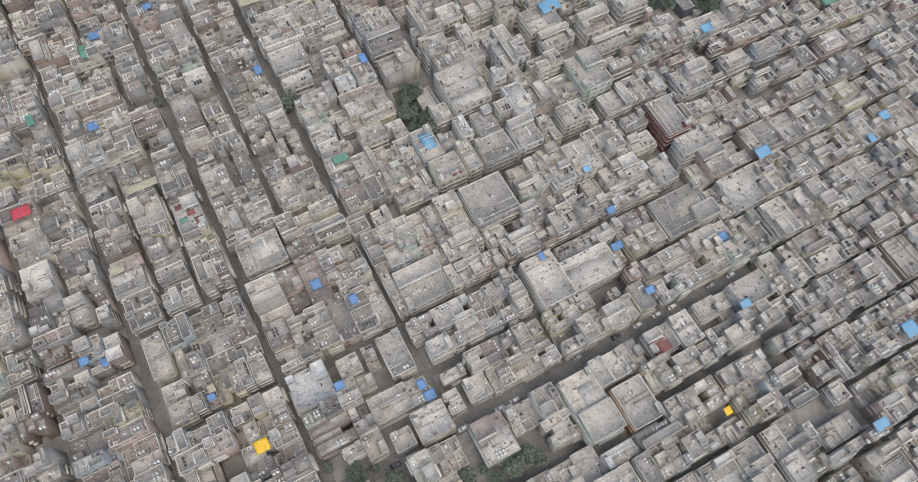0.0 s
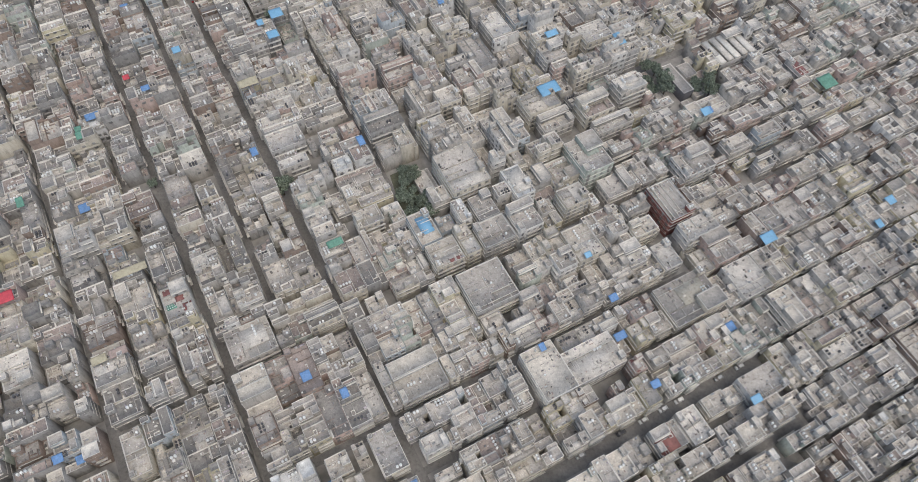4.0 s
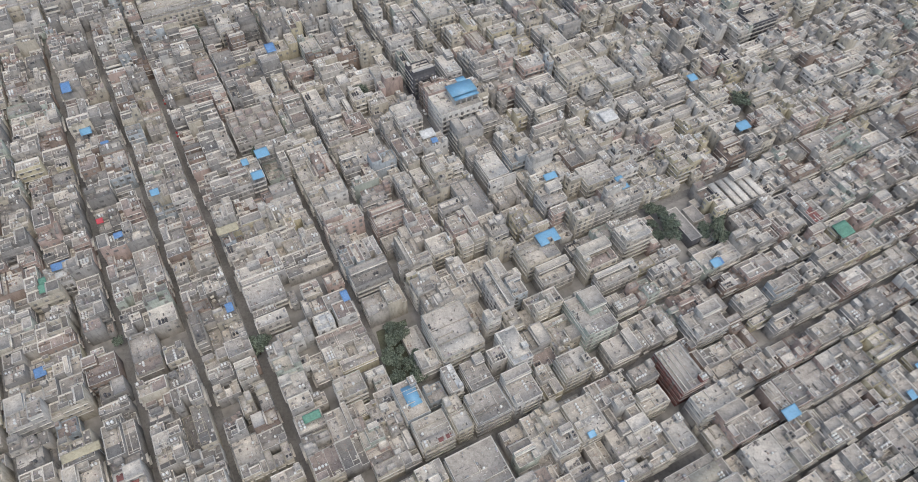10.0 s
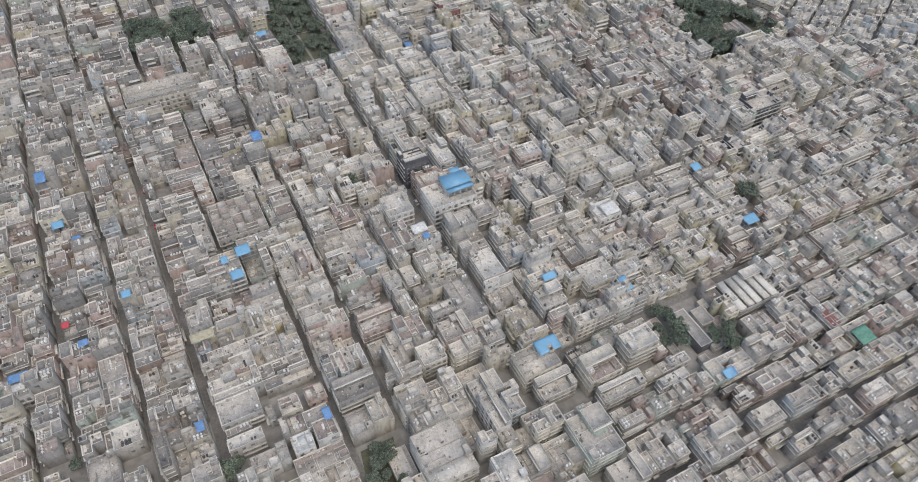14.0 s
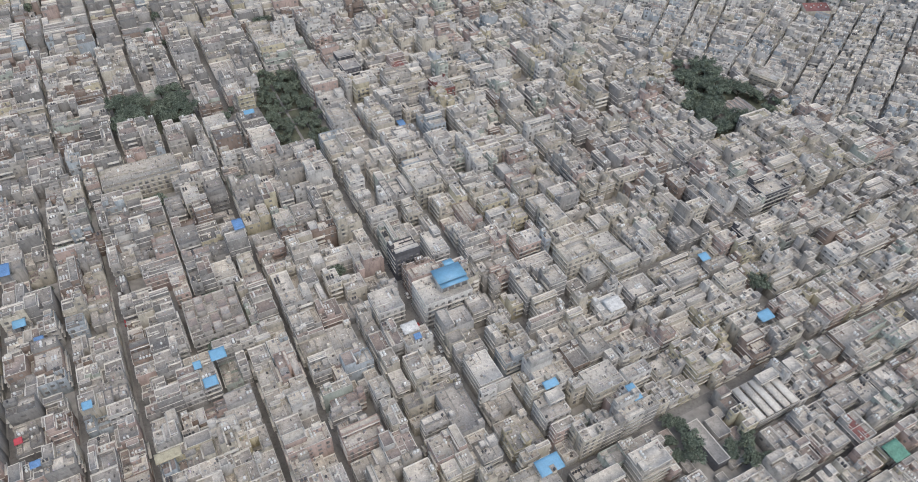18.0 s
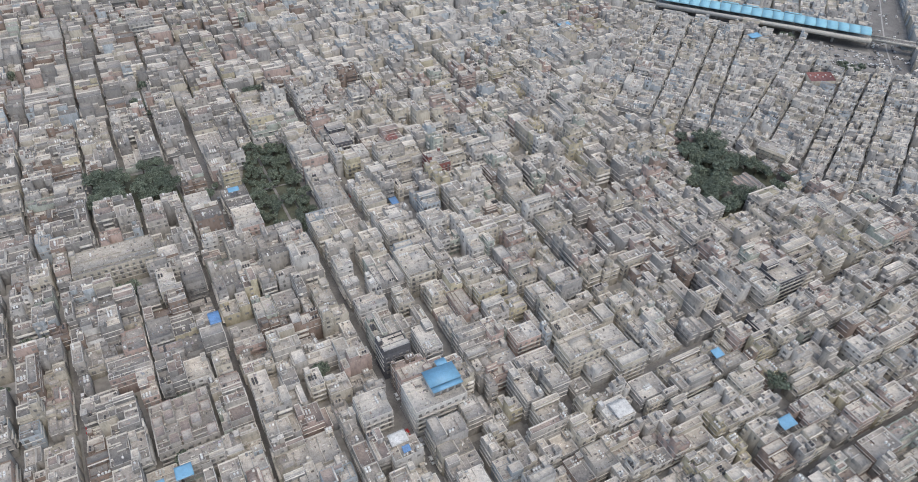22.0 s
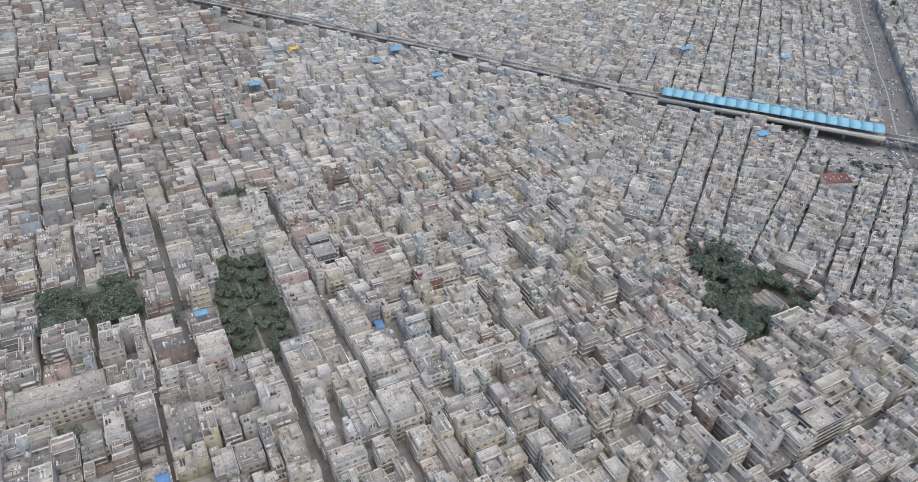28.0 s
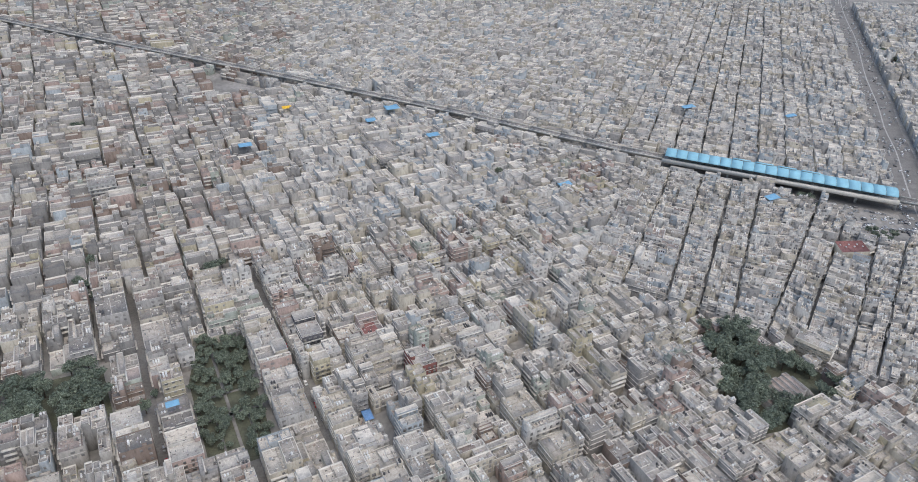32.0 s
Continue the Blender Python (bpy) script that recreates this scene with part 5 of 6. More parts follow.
def awning(kind, u, v, w, d):
    """A sheet with folds, on four poles that reach down to the roofs below it."""
    mat, label = SHEET[kind]
    x, y = at(u, v)
    corners = [(u + a * d / 2, v + b * w / 2) for a in (-1, 1) for b in (-1, 1)]
    feet = [roof_at(*at(*c)) for c in corners]
    top = max(feet + [roof_at(x, y)])
    if top < 2:
        top = 9.0
    z = top + rnd.uniform(2.0, 2.5)
    e = thing("awning", x, y, top, label, "awning", "awnings on the roofs")
    box = Parts(e)
    n = 7
    pts, quads = [], []
    for layer in (0.0, -0.06):
        for i in range(n):
            for j in range(n):
                a, b = i / (n - 1) - 0.5, j / (n - 1) - 0.5
                px, py = at(u + a * d, v + b * w)
                sag = 0.25 * math.sin(i * 1.9) * math.cos(j * 2.3) * (0.35 if kind in ("tin", "tan") else 1.0)
                pts.append((px, py, z + a * 0.8 + sag * 0.5 + layer))
    for i in range(n - 1):
        for j in range(n - 1):
            k = i * n + j
            quads += [(k, k + 1, k + n + 1, k + n), (n * n + k, n * n + k + n, n * n + k + n + 1, n * n + k + 1)]
    rim = [i for i in range(n)] + [i * n + n - 1 for i in range(1, n)] + [n * n - 1 - i for i in range(1, n)] + [i * n for i in range(n - 2, 0, -1)]
    for p, q in zip(rim, rim[1:] + rim[:1]):
        quads.append((p, p + n * n, q + n * n, q))
    s = Sink()
    s.loose.append((pts, quads, mat))
    box.piece("sheet", s)
    for (cu, cv), fz in zip(corners, feet):
        px, py = at(cu + (u - cu) * 0.12, cv + (v - cv) * 0.12)
        s = Sink()
        s.box((px, py, 1, 0, 0, 1), -0.05, 0.05, -0.05, 0.05, roof_at(px, py), z - 0.3, "metal_grey")
        box.piece("pole", s)


for row in (("red", 197, -90, 7.3, 4.8), ("blue", 230, -54, 4.5, 4.2), ("yellow", 66, -38, 5.0, 4.5), ("blue", 55, 23, 4.4, 3.7), ("blue", 60, 22, 2.9, 3.7),
            ("blue", 72, -5, 3.6, 3.0), ("blue", 124, -84, 3.6, 3.0), ("blue", 123, -79, 3.6, 3.0), ("blue", 113, 3, 3.7, 3.8), ("blue", 99, 13, 2.9, 3.8),
            ("tan", 94, -47, 2.9, 3.0), ("blue", 91, -48, 2.9, 2.3), ("blue", 224, 21, 3.1, 4.2), ("blue", 206, 66, 3.1, 5.1), ("tin", 108, 125, 3.1, 2.4)):
    awning(*row)
for row in (("blue", 56, 159, 3.8, 3.8), ("blue", 73, 118, 5.1, 3.2), ("blue", 82, 87, 2.5, 3.1), ("blue", 88, 125, 3.8, 3.1), ("blue", 50, 117, 3.8, 3.0),
            ("tin", 28, 147, 4.5, 3.0), ("tin", -10, 200, 6.1, 6.0), ("tin", -32, 162, 6.0, 3.7), ("yellow", -2, 117, 3.0, 2.9), ("tin", 72, 265, 4.9, 4.0),
            ("tin", 65, 251, 3.2, 3.9), ("tin", 81, 200, 7.1, 4.7), ("tin", 194, 159, 10.5, 6.6), ("green", 240, -76, 3.0, 5.0), ("green", 271, -46, 3.0, 4.4)):
    awning(*row)
for row in (("pink", 154, -56, 6.6, 3.1), ("tan", 185, -43, 13.3, 3.2), ("tan", 154, -63, 5.8, 3.1), ("green", 163, 35, 6.8, 3.2), ("blue", 150, 223, 3.3, 3.4),
            ("tin", 298, 60, 6.5, 5.5), ("tin", 288, 54, 5.6, 4.6), ("tin", 298, 51, 3.2, 3.7), ("blue", 392, -17, 4.8, 7.9), ("tin", 213, 292, 8.0, 5.4),
            ("blue", 368, 88, 5.1, 7.0), ("tin", 358, -14, 5.4, 4.3), ("blue", 345, -7, 4.0, 2.8), ("tin", 298, 8, 3.9, 3.6), ("red", 298, -19, 3.1, 2.7)):
    awning(*row)
for row in (("blue", 280, -12, 3.9, 2.7), ("blue", 277, -38, 7.6, 3.5), ("tin", 223, 178, 6.7, 3.5), ("tin", 204, 206, 4.2, 7.5), ("tin", 255, 292, 5.4, 4.7),
            ("tin", 150, 221, 4.9, 4.2), ("blue", 271, 140, 3.3, 2.8), ("white", 277, 139, 7.5, 5.5), ("white", 250, 232, 8.7, 7.4), ("green", 138, 287, 8.5, 7.6),
            ("tan", 262, 32, 9.6, 4.2), ("blue", 433, 205, 4.7, 6.6), ("tin", 472, 121, 6.3, 3.4), ("tin", 796, 372, 14, 10), ("tin", 780, 344, 10, 7)):
    awning(*row)
for row in (("tin", 718, 379, 12.1, 6.3), ("tin", 684, 653, 16, 6), ("tin", 624, 734, 14, 5), ("tin", 758, 222, 11.1, 6.2), ("tin", 599, 440, 11.8, 5.7),
            ("tin", 508, 575, 12.3, 6.7), ("yellow", 841, 281, 9.6, 5.2), ("green", 266, -46, 3.0, 4.0)):
    awning(*row)

# ---------------------------------------------------------------- trees and parks
tree_rnd = random.Random(11)


def tree_meshes(seed, height, spread, mat):
    g = random.Random(seed)
    wood = Sink()

    def limb(p, q, r0, r1, n=6):
        p, q = Vector(p), Vector(q)
        d = (q - p).normalized()
        s = d.orthogonal().normalized()
        t = d.cross(s)
        pts = [tuple(c + (s * math.cos(a) + t * math.sin(a)) * r) for c, r in ((p, r0), (q, r1)) for a in (i * 2 * math.pi / n for i in range(n))]
        wood.loose.append((pts, [(i, (i + 1) % n, (i + 1) % n + n, i + n) for i in range(n)], "bark"))

    fork = height * 0.35
    limb((0, 0, -0.3), (0.15, 0.1, fork), height * 0.04, height * 0.028)
    tips = []
    for i in range(7):
        a = i * 2 * math.pi / 7 + g.uniform(-0.3, 0.3)
        k = g.uniform(0.35, 0.75)
        tip = (math.cos(a) * spread * k, math.sin(a) * spread * k, height * g.uniform(0.58, 0.82))
        limb((0.15, 0.1, fork), tip, height * 0.02, height * 0.008, 5)
        tips.append((tip, spread * g.uniform(0.34, 0.5)))
    for i in range(9):
        a, k = g.uniform(0, 6.28), g.uniform(0.0, 0.85)
        tips.append(((math.cos(a) * spread * k, math.sin(a) * spread * k, height * g.uniform(0.6, 0.92)), spread * g.uniform(0.22, 0.4)))
    V, Q = [], []
    for (cx, cy, cz), rad in tips:
        for _ in range(70):
            d = Vector((g.gauss(0, 1), g.gauss(0, 1), g.gauss(0.25, 0.8))).normalized()
            c = Vector((cx, cy, cz)) + Vector((d.x, d.y, d.z * 0.72)) * rad * g.uniform(0.55, 1.05)
            nrm = (d + Vector((g.uniform(-0.7, 0.7), g.uniform(-0.7, 0.7), g.uniform(0.1, 1.3)))).normalized()
            s = nrm.orthogonal().normalized()
            s = (s * math.cos(g.uniform(0, 6.28)) + nrm.cross(s) * math.sin(g.uniform(0, 6.28))).normalized()
            t = nrm.cross(s)
            size = g.uniform(0.3, 0.72)
            k = len(V)
            V += [tuple(c - s * size), tuple(c - t * size * 0.6), tuple(c + s * size), tuple(c + t * size * 0.6)]
            Q.append((k, k + 1, k + 2, k + 3))
    leaves = Sink()
    leaves.loose.append((V, Q, mat))
    return wood.mesh("trunk"), leaves.mesh("crown")


TREES = [tree_meshes(20 + i, h, w, m) for i, (h, w, m) in enumerate(((9, 4.2, "leaf"), (11, 5.2, "leaf"), (8, 3.6, "leaf_dark"), (12, 6.0, "leaf_dark"), (10, 4.6, "leaf"), (7, 3.0, "leaf")))]


def tree(x, y, k, size=1.0, group=""):
    h = (9, 11, 8, 12, 10, 7)[k] * size
    shade = "dark green" if k in (2, 3) else "green"
    tall = "tall " if h > 10.5 else "small " if h < 7.5 else ""
    e = thing("tree", x, y, 0.0, f"{tall}{shade} broad-leaved tree with uneven crown", "tree", group)
    e.rotation_euler = (0, 0, tree_rnd.uniform(0, 6.28))
    e.scale = (size, size, size)
    for name, me in zip(("trunk", "crown"), TREES[k]):
        ob = new(name, me)
        ob.parent = e


def plant(poly, step, sizes, kinds, group, avoid=None):
    xs, ys = [p[0] for p in poly], [p[1] for p in poly]
    y = min(ys)
    while y < max(ys):
        x = min(xs)
        while x < max(xs):
            px, py = x + tree_rnd.uniform(-0.35, 0.35) * step, y + tree_rnd.uniform(-0.35, 0.35) * step
            if inside(poly, px, py) and not (avoid and avoid(px, py)):
                tree(px, py, tree_rnd.choice(kinds), tree_rnd.uniform(*sizes), group)
            x += step
        y += step


def plan_uv(x, y):
    det = EL.x * EX.y - EL.y * EX.x
    return (x * EX.y - y * EX.x) / det, (EL.x * y - EL.y * x) / det


def park_paths(x, y):
    u, v = plan_uv(x, y)
    return abs(v - 146) < 1.5 or (abs(u - 474) < 4.5 and abs(v - 146) < 8) or (u < 446 and v < 150)


plant(PARKS["park_long"], 5.2, (0.5, 0.85), (0, 1, 2, 4, 5), "trees in the long park", park_paths)
plant(PARKS["park_square"], 7.5, (0.85, 1.15), (1, 3, 3, 4), "trees in the square park", lambda x, y: abs(plan_uv(x, y)[1] - 69) < 4)
plant(PARKS["park_corner"], 8.0, (0.8, 1.2), (1, 2, 3, 3), "trees in the corner park", lambda x, y: 189 < x < 214 and 496 < y < 520)
plant(PARKS["park_small"], 6.0, (0.6, 0.85), (0, 1, 2), "trees in the small park")
def yard_court(x, y):
    u, v = plan_uv(x, y)
    return not ((v < 222 and u > 174) or (v > 231 and u < 174))


plant(PARKS["yard"], 6.0, (0.7, 0.95), (1, 2, 3), "trees in the yard", yard_court)
for x, y in STREET_TREES:
    tree(x, y, tree_rnd.randrange(6), tree_rnd.uniform(0.6, 1.0), "trees along the streets")

for name, poly in PARKS.items():
    s = Sink()
    P = [Vector(p) for p in poly]
    c = sum(P, Vector((0, 0))) / len(P)
    n = len(P)
    pts = []
    quads = []
    for i in range(n):
        a, b = P[i], P[(i + 1) % n]
        base = len(pts)
        pts += [(c.x, c.y, 0.06), (a.x, a.y, 0.06), ((a.x + b.x) / 2, (a.y + b.y) / 2, 0.06), (b.x, b.y, 0.06)]
        quads.append((base, base + 1, base + 2, base + 3))
    if name == "yard":
        s.loose.append((pts, quads, "dust"))
        solid("courtyard", s, "dusty paved yard with scattered trees", "yard", kind="structure")
    else:
        s.loose.append((pts, quads, "grass"))
        solid("lawn", s, "patchy dusty green lawn under park trees", "lawn", kind="structure")

for u0, u1, v0, v1 in ((438, 520, 145.2, 146.8), (467, 468.6, 132, 160), (483, 484.4, 132, 160), (438, 467, 138, 139.2), (438, 467, 153, 154.2)):
    s = Sink()
    o = Vector(at(u0, v0))
    s.box((o.x, o.y, EX.x, EX.y, EL.x, EL.y), 0, v1 - v0, 0, u1 - u0, 0.0, 0.12, "dust")
    solid("path", s, "pale concrete garden path", "path", kind="structure")


# derelict terraced hall among the trees of the corner park
e = thing("derelict_hall", 200, 506, 0, "derelict grey hall with stepped roof among trees", "building")
box = Parts(e)
hall = (187, 490, math.cos(radians(25)), math.sin(radians(25)), math.cos(radians(115)), math.sin(radians(115)))
for i in range(7):
    s = Sink()
    s.tray(hall, i * 3.4, i * 3.4 + 3.3, 2 + 1.6 * abs(3 - i) * 0.5, 19 - (i % 2), 0, 4.5 + i * 0.45, 0.5, 0.2, "wall_cement_grey", "roof_ash", "roof_brown")
    box.piece("bay", s)
for i in range(8):
    s = Sink()
    s.box(hall, 25 + i * 0.8, 25.7 + i * 0.8, 4, 16, 0, 7 - i * 0.8, "wall_cement_grey")
    box.piece("step", s)

# cafe fountain yard and low pavilion
s = Sink()
o = Vector(at(167, 222.5))
s.tray((o.x, o.y, EX.x, EX.y, EL.x, EL.y), 0, 6.5, 0, 20, 0, 5.5, 0.6, 0.2, "wall_dark_grey", "parapet", "roof_ash")
solid("pavilion", s, "low dark pavilion with grey roof in a tree yard", "building")

for u, v, w, d, h, top in ((187, 214, 5, 6, 3.0, "roof_brown"), (181, 236, 7, 9, 3.4, "roof_ash"), (173, 213, 4, 5, 2.8, "roof_cement"), (166, 232, 6, 4, 3.0, "roof_cement"), (186, 242, 6, 5, 3.1, "roof_sand"), (175, 241, 5, 6, 2.9, "roof_brown"), (163, 222, 4, 4, 2.7, "roof_ash")):
    s = Sink()
    o = Vector(at(u, v))
    s.tray((0.0, 0.0, EX.x, EX.y, EL.x, EL.y), -w / 2, w / 2, -d / 2, d / 2, 0, h, 0.25, 0.15, "wall_warm_grey", "parapet", top)
    ob = solid("shed", s, "low plastered shed in a tree yard", "shed")
    ob.location = (o.x, o.y, 0.0)
o = Vector(at(181, 231))
s = Sink()
s.drum((o.x, o.y, 1, 0, 0, 1), 0, 0, 0.0, 0.5, 2.4, "concrete_light", 0.95)
s.drum((o.x, o.y, 1, 0, 0, 1), 0, 0, 0.5, 1.3, 0.9, "wall_pale_yellow", 0.6)
solid("fountain", s, "small round pale yellow fountain basin", "fountain")

# arcaded school-like block at the head of a lane
org = Vector((214, 541))
f = (org.x, org.y, math.cos(radians(-40)), math.sin(radians(-40)), math.cos(radians(50)), math.sin(radians(50)))
r = Recipe()
house(r, f, 20, 12, 4, "cream", "pale", sides=(True, True), single=True)
arcade_front(r, f, 20, 12, r.parts[0][1].tray_rows[0][11])
keep(r, f, 20, 12, 4, "cream", "pale", "cream four-storey block with arcaded galleries at a lane head")
# red-roofed hall near the station
org = Vector((290, 642))
f = (org.x, org.y, math.cos(radians(7)), math.sin(radians(7)), math.cos(radians(85)), math.sin(radians(85)))
r = Recipe()
s = r.start("wall")
s.tray(f, 0, 21, 0, 15, 0, 9.0, 0.3, 0.2, "wall_cream", "red_tile", "red_tile")
for q in range(6):
    r.start("roof_vent").box(f, 2 + q * 3.2, 3.0 + q * 3.2, 9.5 - 3 * (q % 2), 10.8 - 3 * (q % 2), 9.0, 9.5, "roof_white")
for q in range(6):
    r.start("sheet_ridge").box(f, 0.25 + q * 3.4, 0.4 + q * 3.4, 0.25, 14.75, 9.0, 9.12, "red_tile")
keep(r, f, 21, 15, 3, "cream", "brown", "long hall with a dull red tin roof")


# ---------------------------------------------------------------- railway viaduct and station
def smooth(line, step):
    out = []
    P = [Vector(p) for p in line]
    P = [P[0] * 2 - P[1]] + P + [P[-1] * 2 - P[-2]]
    for a, b, c, d in zip(P, P[1:], P[2:], P[3:]):
        n = max(1, int((c - b).length / step))
        for i in range(n):
            t = i / n
            out.append(0.5 * ((2 * b) + (c - a) * t + (2 * a - 5 * b + 4 * c - d) * t * t + (3 * b - a - 3 * c + d) * t ** 3))
    return out + [P[-2]]


LINE = smooth(RAIL, 28)
viaduct = thing("railway_viaduct", LINE[len(LINE) // 2].x, LINE[len(LINE) // 2].y, 0, "long grey concrete railway viaduct with two tracks", "viaduct")
box = Parts(viaduct)
DECK = 9.6
for i, (a, b) in enumerate(zip(LINE, LINE[1:])):
    d = b - a
    L = d.length
    d = d / L
    f = (a.x, a.y, d.x, d.y, -d.y, d.x)
    s = Sink()
    s.box(f, 0, L, -4.6, 4.6, DECK - 0.35, DECK, "concrete_light")
    s.box(f, 0, L, -2.6, 2.6, DECK - 1.9, DECK - 0.35, "concrete_light")
    box.piece("deck", s)
    for y in (-4.6, 4.35):
        s = Sink()
        s.box(f, 0, L, y, y + 0.25, DECK, DECK + 1.1, "parapet")
        box.piece("side_wall", s)
    for y in (-2.1, 2.1):
        s = Sink()
        s.box(f, 0, L, y - 1.3, y + 1.3, DECK, DECK + 0.25, "track_slab")
        bed = box.piece("track", s)
        for k in (-0.78, 0.78):
            s = Sink()
            s.box(f, 0, L, y + k - 0.04, y + k + 0.04, DECK + 0.25, DECK + 0.42, "rail_steel")
            box.piece("rail", s, under=bed)
    if True:
        s = Sink()
        s.box(f, -1.0, 1.0, -1.0, 1.0, 0, DECK - 2.6, "concrete_light")
        s.box(f, -1.2, 1.2, -2.4, 2.4, DECK - 2.6, DECK - 1.9, "concrete_light")
        box.piece("pier", s)
        for y in (-4.3, 4.2):
            s = Sink()
            s.box(f, -0.08, 0.08, y, y + 0.12, DECK, DECK + 6.0, "metal_grey")
            s.box(f, -0.04, 0.04, min(y, y * 0.3), max(y, y * 0.3), DECK + 5.6, DECK + 5.72, "metal_grey")
            box.piece("mast", s)

S0, S1 = Vector((203, 792.6)), Vector((373, 727.8))
d = (S1 - S0).normalized()
length = (S1 - S0).length
f = (S0.x, S0.y, d.x, d.y, -d.y, d.x)
station = thing("metro_station", (S0.x + S1.x) / 2, (S0.y + S1.y) / 2, 0, "elevated railway station under a long vaulted sky-blue roof", "station")
box = Parts(station)
for y in (-8.2, 4.9):
    s = Sink()
    s.box(f, 0, length, y, y + 3.3, DECK - 1.6, DECK + 1.1, "concrete_light")
    box.piece("platform", s)
    s = Sink()
    yy = -8.45 if y < 0 else 8.2
    s.box(f, -2, length + 2, yy, yy + 0.25, DECK - 1.8, DECK + 2.0, "parapet")
    box.piece("platform_wall", s)
BAYS = 20
for i in range(BAYS):
    x0, x1 = length * i / BAYS + 0.12, length * (i + 1) / BAYS - 0.12
    high = 6.5 if 6 <= i < 14 else 6.0
    pts, quads = [], []
    m = 10
    for lay in (0.0, -0.12):
        for x in (x0, x1):
            for k in range(m + 1):
                a = math.pi * (0.06 + 0.88 * k / m)
                ly, lz = -8.9 * math.cos(a), DECK + 4.4 + (high - 2.6) * math.sin(a) + lay
                pts.append((f[0] + x * f[2] + ly * f[4], f[1] + x * f[3] + ly * f[5], lz))
    w = m + 1
    for k in range(m):
        quads += [(k, k + 1, w + k + 1, w + k), (2 * w + k, 3 * w + k, 3 * w + k + 1, 2 * w + k + 1), (k, 2 * w + k, 2 * w + k + 1, k + 1), (w + k, w + k + 1, 3 * w + k + 1, 3 * w + k)]
    quads += [(0, w, 3 * w, 2 * w), (m, 2 * w + m, 3 * w + m, w + m)]
    s = Sink()
    s.loose.append((pts, quads, "station_blue"))
    bay = box.piece("roof_panel", s, "curved sky-blue sheet")
    if 6 <= i < 14 and i % 2 == 0:
        s = Sink()
        s.box(f, x0 + 0.4, x1 + 6.0, 2.2, 4.4, DECK + 8.0, DECK + 8.9, "station_blue")
        s.box(f, x0 + 0.8, x1 + 5.6, 2.16, 2.2, DECK + 8.2, DECK + 8.7, "glass_dark")
        box.piece("roof_vent", s, "raised louvre box", under=bay)
    for y in (-8.0, 7.8):
        s = Sink()
        s.box(f, x0 - 0.25, x0 - 0.05, y, y + 0.2, DECK + 1.1, DECK + 5.2, "metal_grey")
        box.piece("column", s)
for a0, a1, b0, b1, h in ((length * 0.42, length * 0.5, -13.5, -8.5, 11.5), (length * 0.44, length * 0.62, 8.5, 13.0, 9.0)):
    s = Sink()
    s.tray(f, a0, a1, b0, b1, 0, h, 0.6, 0.2, "wall_cream", "parapet", "roof_cement")
    hall = box.piece("entrance_hall", s, "cream stair hall")
    for q in range(3):
        s = Sink()
        s.box(f, a0 + 1 + q * 3.2, a0 + 3 + q * 3.2, b0 - 0.05, b0 + 0.05, 3, 8, "glass_dark")
        box.piece("window", s, under=hall)

# roads
def strip(name, line, wide, z, mat, label, category="road"):
    P = smooth(line, 12)
    pts, quads = [], []
    for i, p in enumerate(P):
        d = (P[min(i + 1, len(P) - 1)] - P[max(i - 1, 0)]).normalized()
        q = Vector((-d.y, d.x)) * wide / 2
        pts += [(p.x - q.x, p.y - q.y, z), (p.x + q.x, p.y + q.y, z)]
    for i in range(len(P) - 1):
        quads.append((2 * i, 2 * i + 2, 2 * i + 3, 2 * i + 1))
    s = Sink()
    s.loose.append((pts, quads, mat))
    return solid(name, s, label, category, kind="structure")


strip("road", ROAD, 30, 0.02, "lane_concrete", "wide dusty grey main road busy with traffic")
strip("road", RAIL, 18, 0.015, "lane_concrete", "dusty road beneath the railway viaduct")
strip("kerb", ROAD, 1.2, 0.16, "concrete_light", "raised concrete median strip", "kerb")
LANES = (("u", -101, 30, 285, 3.8), ("u", -69, 30, 310, 4.2), ("u", -23, 30, 400, 4.2), ("u", 2.5, 150, 560, 3.4), ("u", 26, 45, 430, 4.2), ("u", 70, 175, 600, 3.4), ("u", 91, 205, 440, 3.4), ("u", 149, 205, 436, 5.2),
         ("u", 184, 430, 595, 5.2), ("u", 112, 430, 600, 4.4), ("v", 128.5, -23, 214, 3.8), ("v", 86, -23, 165, 3.6), ("v", 64.5, 26, 165, 3.0), ("v", 41, -23, 360, 6.0), ("v", 14, -23, 165, 3.8), ("v", 96, 166, 400, 2.8), ("v", 110, 215, 400, 2.6), ("v", 123, 215, 400, 2.6), ("v", 135.5, 215, 400, 2.6),
         ("v", 148, 166, 400, 2.8), ("v", 193, 168, 214, 3.8), ("v", 195, 215, 410, 3.8), ("v", 221, 300, 410, 2.8), ("u", 230, 272, 436, 4.0), ("v", 266.5, 168, 300, 6.8), ("v", 269.5, 300, 460, 5.2))
for way, fixed, a0, a1, wide in LANES:
    ends = [at(a0, fixed), at(a1, fixed)] if way == "u" else [at(fixed, a0), at(fixed, a1)]
    z = 0.02 + 0.004 * (LANES.index((way, fixed, a0, a1, wide)) % 20)
    strip("street", ends, wide, z, "lane_concrete", "narrow worn concrete lane between houses", "street")


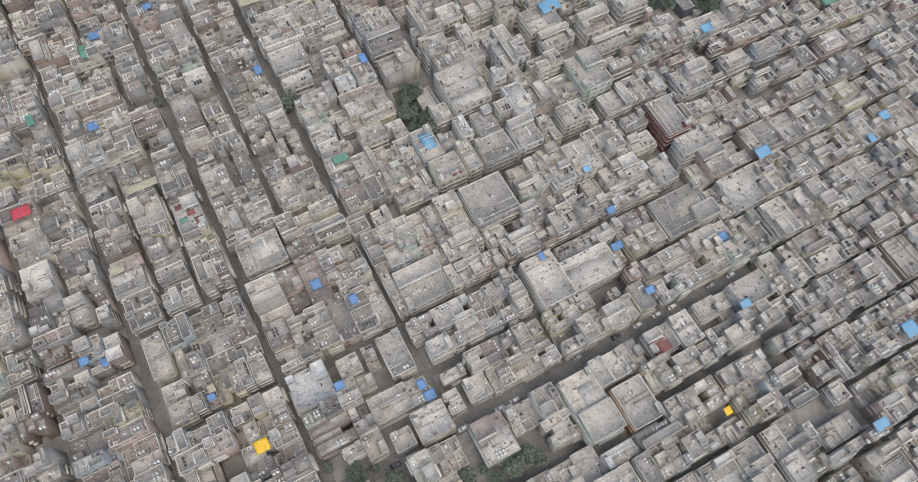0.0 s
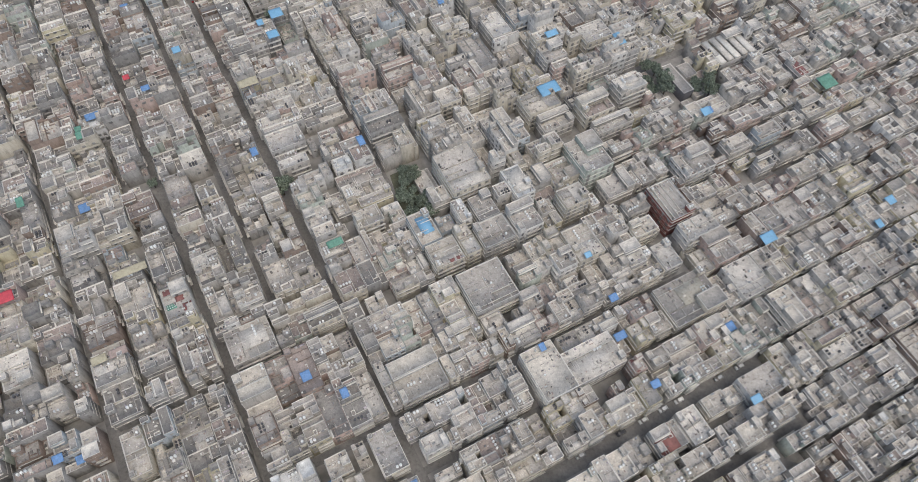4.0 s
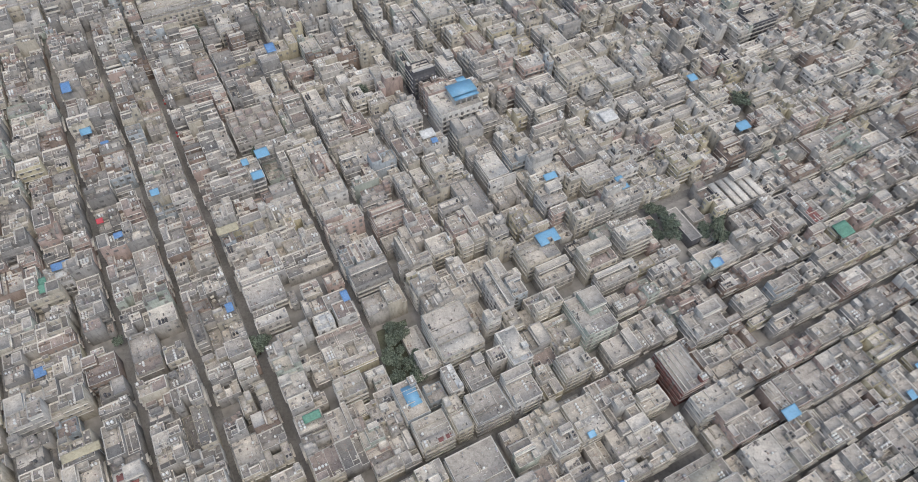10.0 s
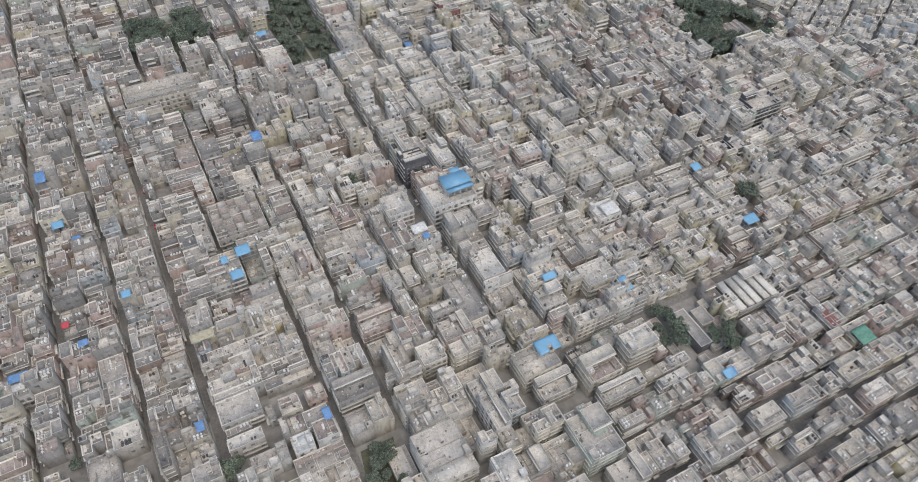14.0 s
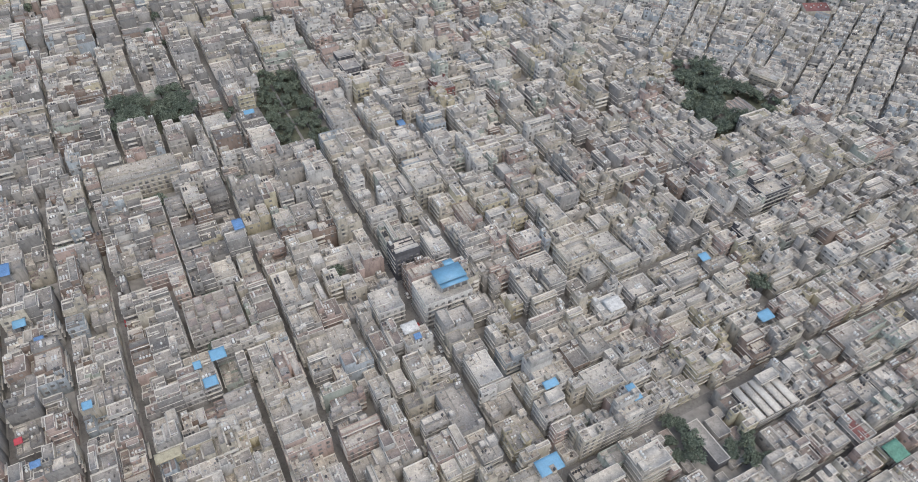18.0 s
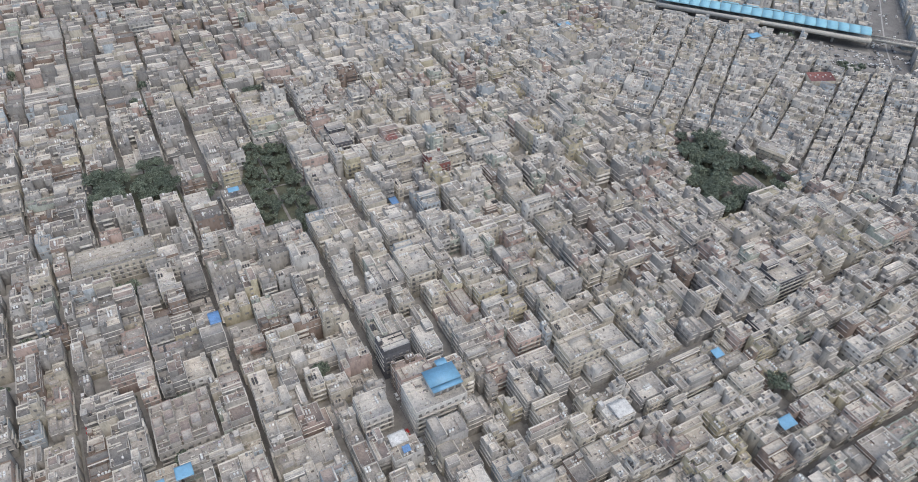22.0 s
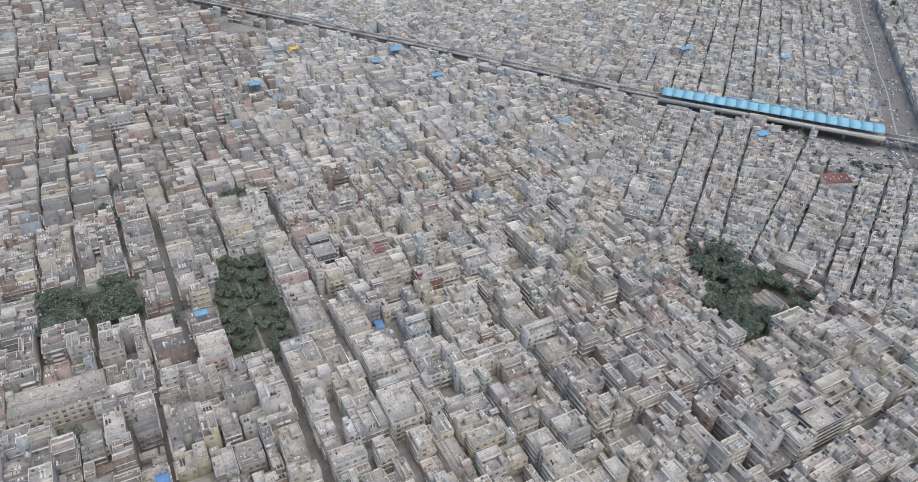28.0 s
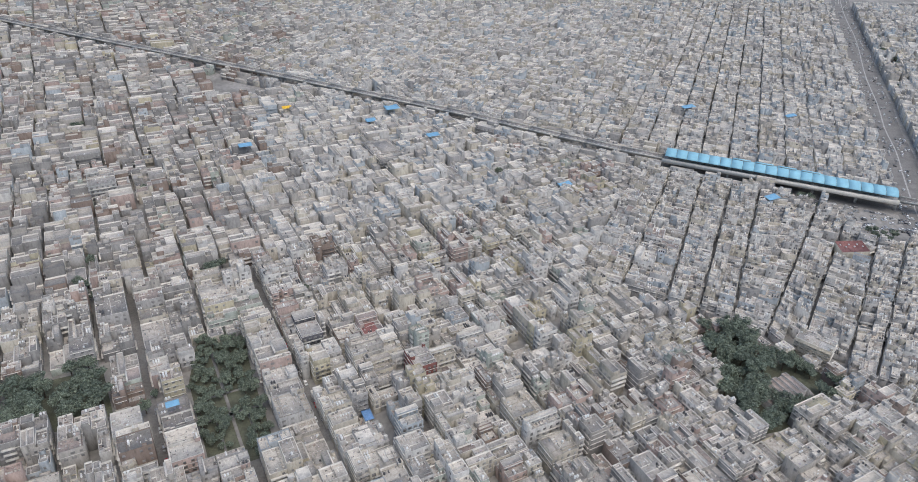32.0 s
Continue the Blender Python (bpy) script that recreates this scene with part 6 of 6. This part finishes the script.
# ---------------------------------------------------------------- vehicles
PAINT = {"car_white": "white", "car_silver": "silver", "car_dark": "dark", "car_red": "red"}


def car_shape(f, mat, at_x=0.0, at_y=0.0, z=0.0):
    body, cabin = Sink(), Sink()
    x, y = at_x, at_y
    body.box(f, x - 2.0, x + 2.0, y - 0.82, y + 0.82, z + 0.28, z + 0.78, mat)
    body.box(f, x - 1.95, x - 0.95, y - 0.78, y + 0.78, z + 0.78, z + 0.9, mat)
    ring = [(-1.25, -0.78, 0.78), (1.7, -0.78, 0.78), (1.7, 0.78, 0.78), (-1.25, 0.78, 0.78), (-0.55, -0.62, 1.42), (1.25, -0.62, 1.42), (1.25, 0.62, 1.42), (-0.55, 0.62, 1.42)]
    pts = [(f[0] + (x + a) * f[2] + (y + b) * f[4], f[1] + (x + a) * f[3] + (y + b) * f[5], z + c) for a, b, c in ring]
    cabin.loose.append((pts, [(0, 1, 5, 4), (1, 2, 6, 5), (2, 3, 7, 6), (3, 0, 4, 7)], "glass_dark"))
    cabin.loose.append((pts, [(4, 5, 6, 7)], mat))
    return body, cabin


def car(x, y, angle, mat):
    f = (x, y, math.cos(angle), math.sin(angle), -math.sin(angle), math.cos(angle))
    e = thing("car", x, y, 0.0, f"{PAINT[mat]} hatchback car parked along a narrow street", "car", "parked cars")
    box = Parts(e)
    z0 = 0.09
    body, cabin = car_shape(f, mat, z=z0)
    box.piece("body", body)
    box.piece("cabin", cabin, "glazed cabin with painted roof")
    for wx in (-1.25, 1.3):
        for wy in (-0.84, 0.66):
            s = Sink()
            n = 10
            pts = [(f[0] + (wx + 0.3 * math.cos(k * 2 * math.pi / n)) * f[2] + yy * f[4], f[1] + (wx + 0.3 * math.cos(k * 2 * math.pi / n)) * f[3] + yy * f[5], z0 + 0.3 + 0.3 * math.sin(k * 2 * math.pi / n))
                   for yy in (wy, wy + 0.18) for k in range(n)]
            quads = [(k, (k + 1) % n, (k + 1) % n + n, k + n) for k in range(n)] + [(0, 1, 2, 3), (0, 3, 4, 9), (4, 5, 8, 9), (5, 6, 7, 8), (10, 11, 12, 13), (10, 13, 14, 19), (14, 15, 18, 19), (15, 16, 17, 18)]
            s.loose.append((pts, quads, "tyre"))
            box.piece("wheel", s)


car_rnd = random.Random(5)
LA, XA = radians(118), radians(28)
for way, fixed, a0, a1, count in (("u", 185.6, 440, 520, 9), ("u", 182.2, 440, 520, 6), ("u", 150.8, 250, 335, 8), ("u", 16.6, 470, 560, 5), ("v", 42.6, 80, 160, 7), ("v", 39.6, -5, 60, 6), ("v", 129.2, 100, 160, 4),
                                  ("u", 147.4, 225, 300, 4), ("u", 113.2, 435, 500, 6), ("u", 26.6, 310, 390, 4), ("v", 273.4, 290, 420, 8)):
    for i in range(count):
        k = a0 + (a1 - a0) * (i + car_rnd.uniform(0.1, 0.9)) / count
        x, y = at(k, fixed) if way == "u" else at(fixed, k)
        car(x, y, LA if way == "u" else XA, car_rnd.choice(("car_white", "car_white", "car_silver", "car_dark", "car_red")))
traffic = Sink()
for line, count, spread in ((ROAD, 420, 14), ([(300, 738), (440, 686)], 60, 6), ([(380, 744), (520, 692)], 50, 6), ([(324, 706), (352, 700), (384, 696)], 60, 13)):
    P = smooth(line, 4)
    for _ in range(count):
        i = car_rnd.randrange(1, len(P) - 1)
        d = (P[i + 1] - P[i - 1]).normalized()
        k = car_rnd.uniform(-spread, spread)
        if abs(k) < 1.6:
            continue
        p = P[i] + Vector((-d.y, d.x)) * k
        f = (p.x, p.y, d.x, d.y, -d.y, d.x)
        mat = car_rnd.choice(("car_white", "car_white", "car_silver", "car_silver", "car_dark"))
        for s in car_shape(f, mat, z=0.1):
            traffic.box_rows += s.box_rows
            traffic.loose += s.loose
solid("traffic", traffic, "dense distant traffic of small cars on the main road", "vehicles", kind="stuff")
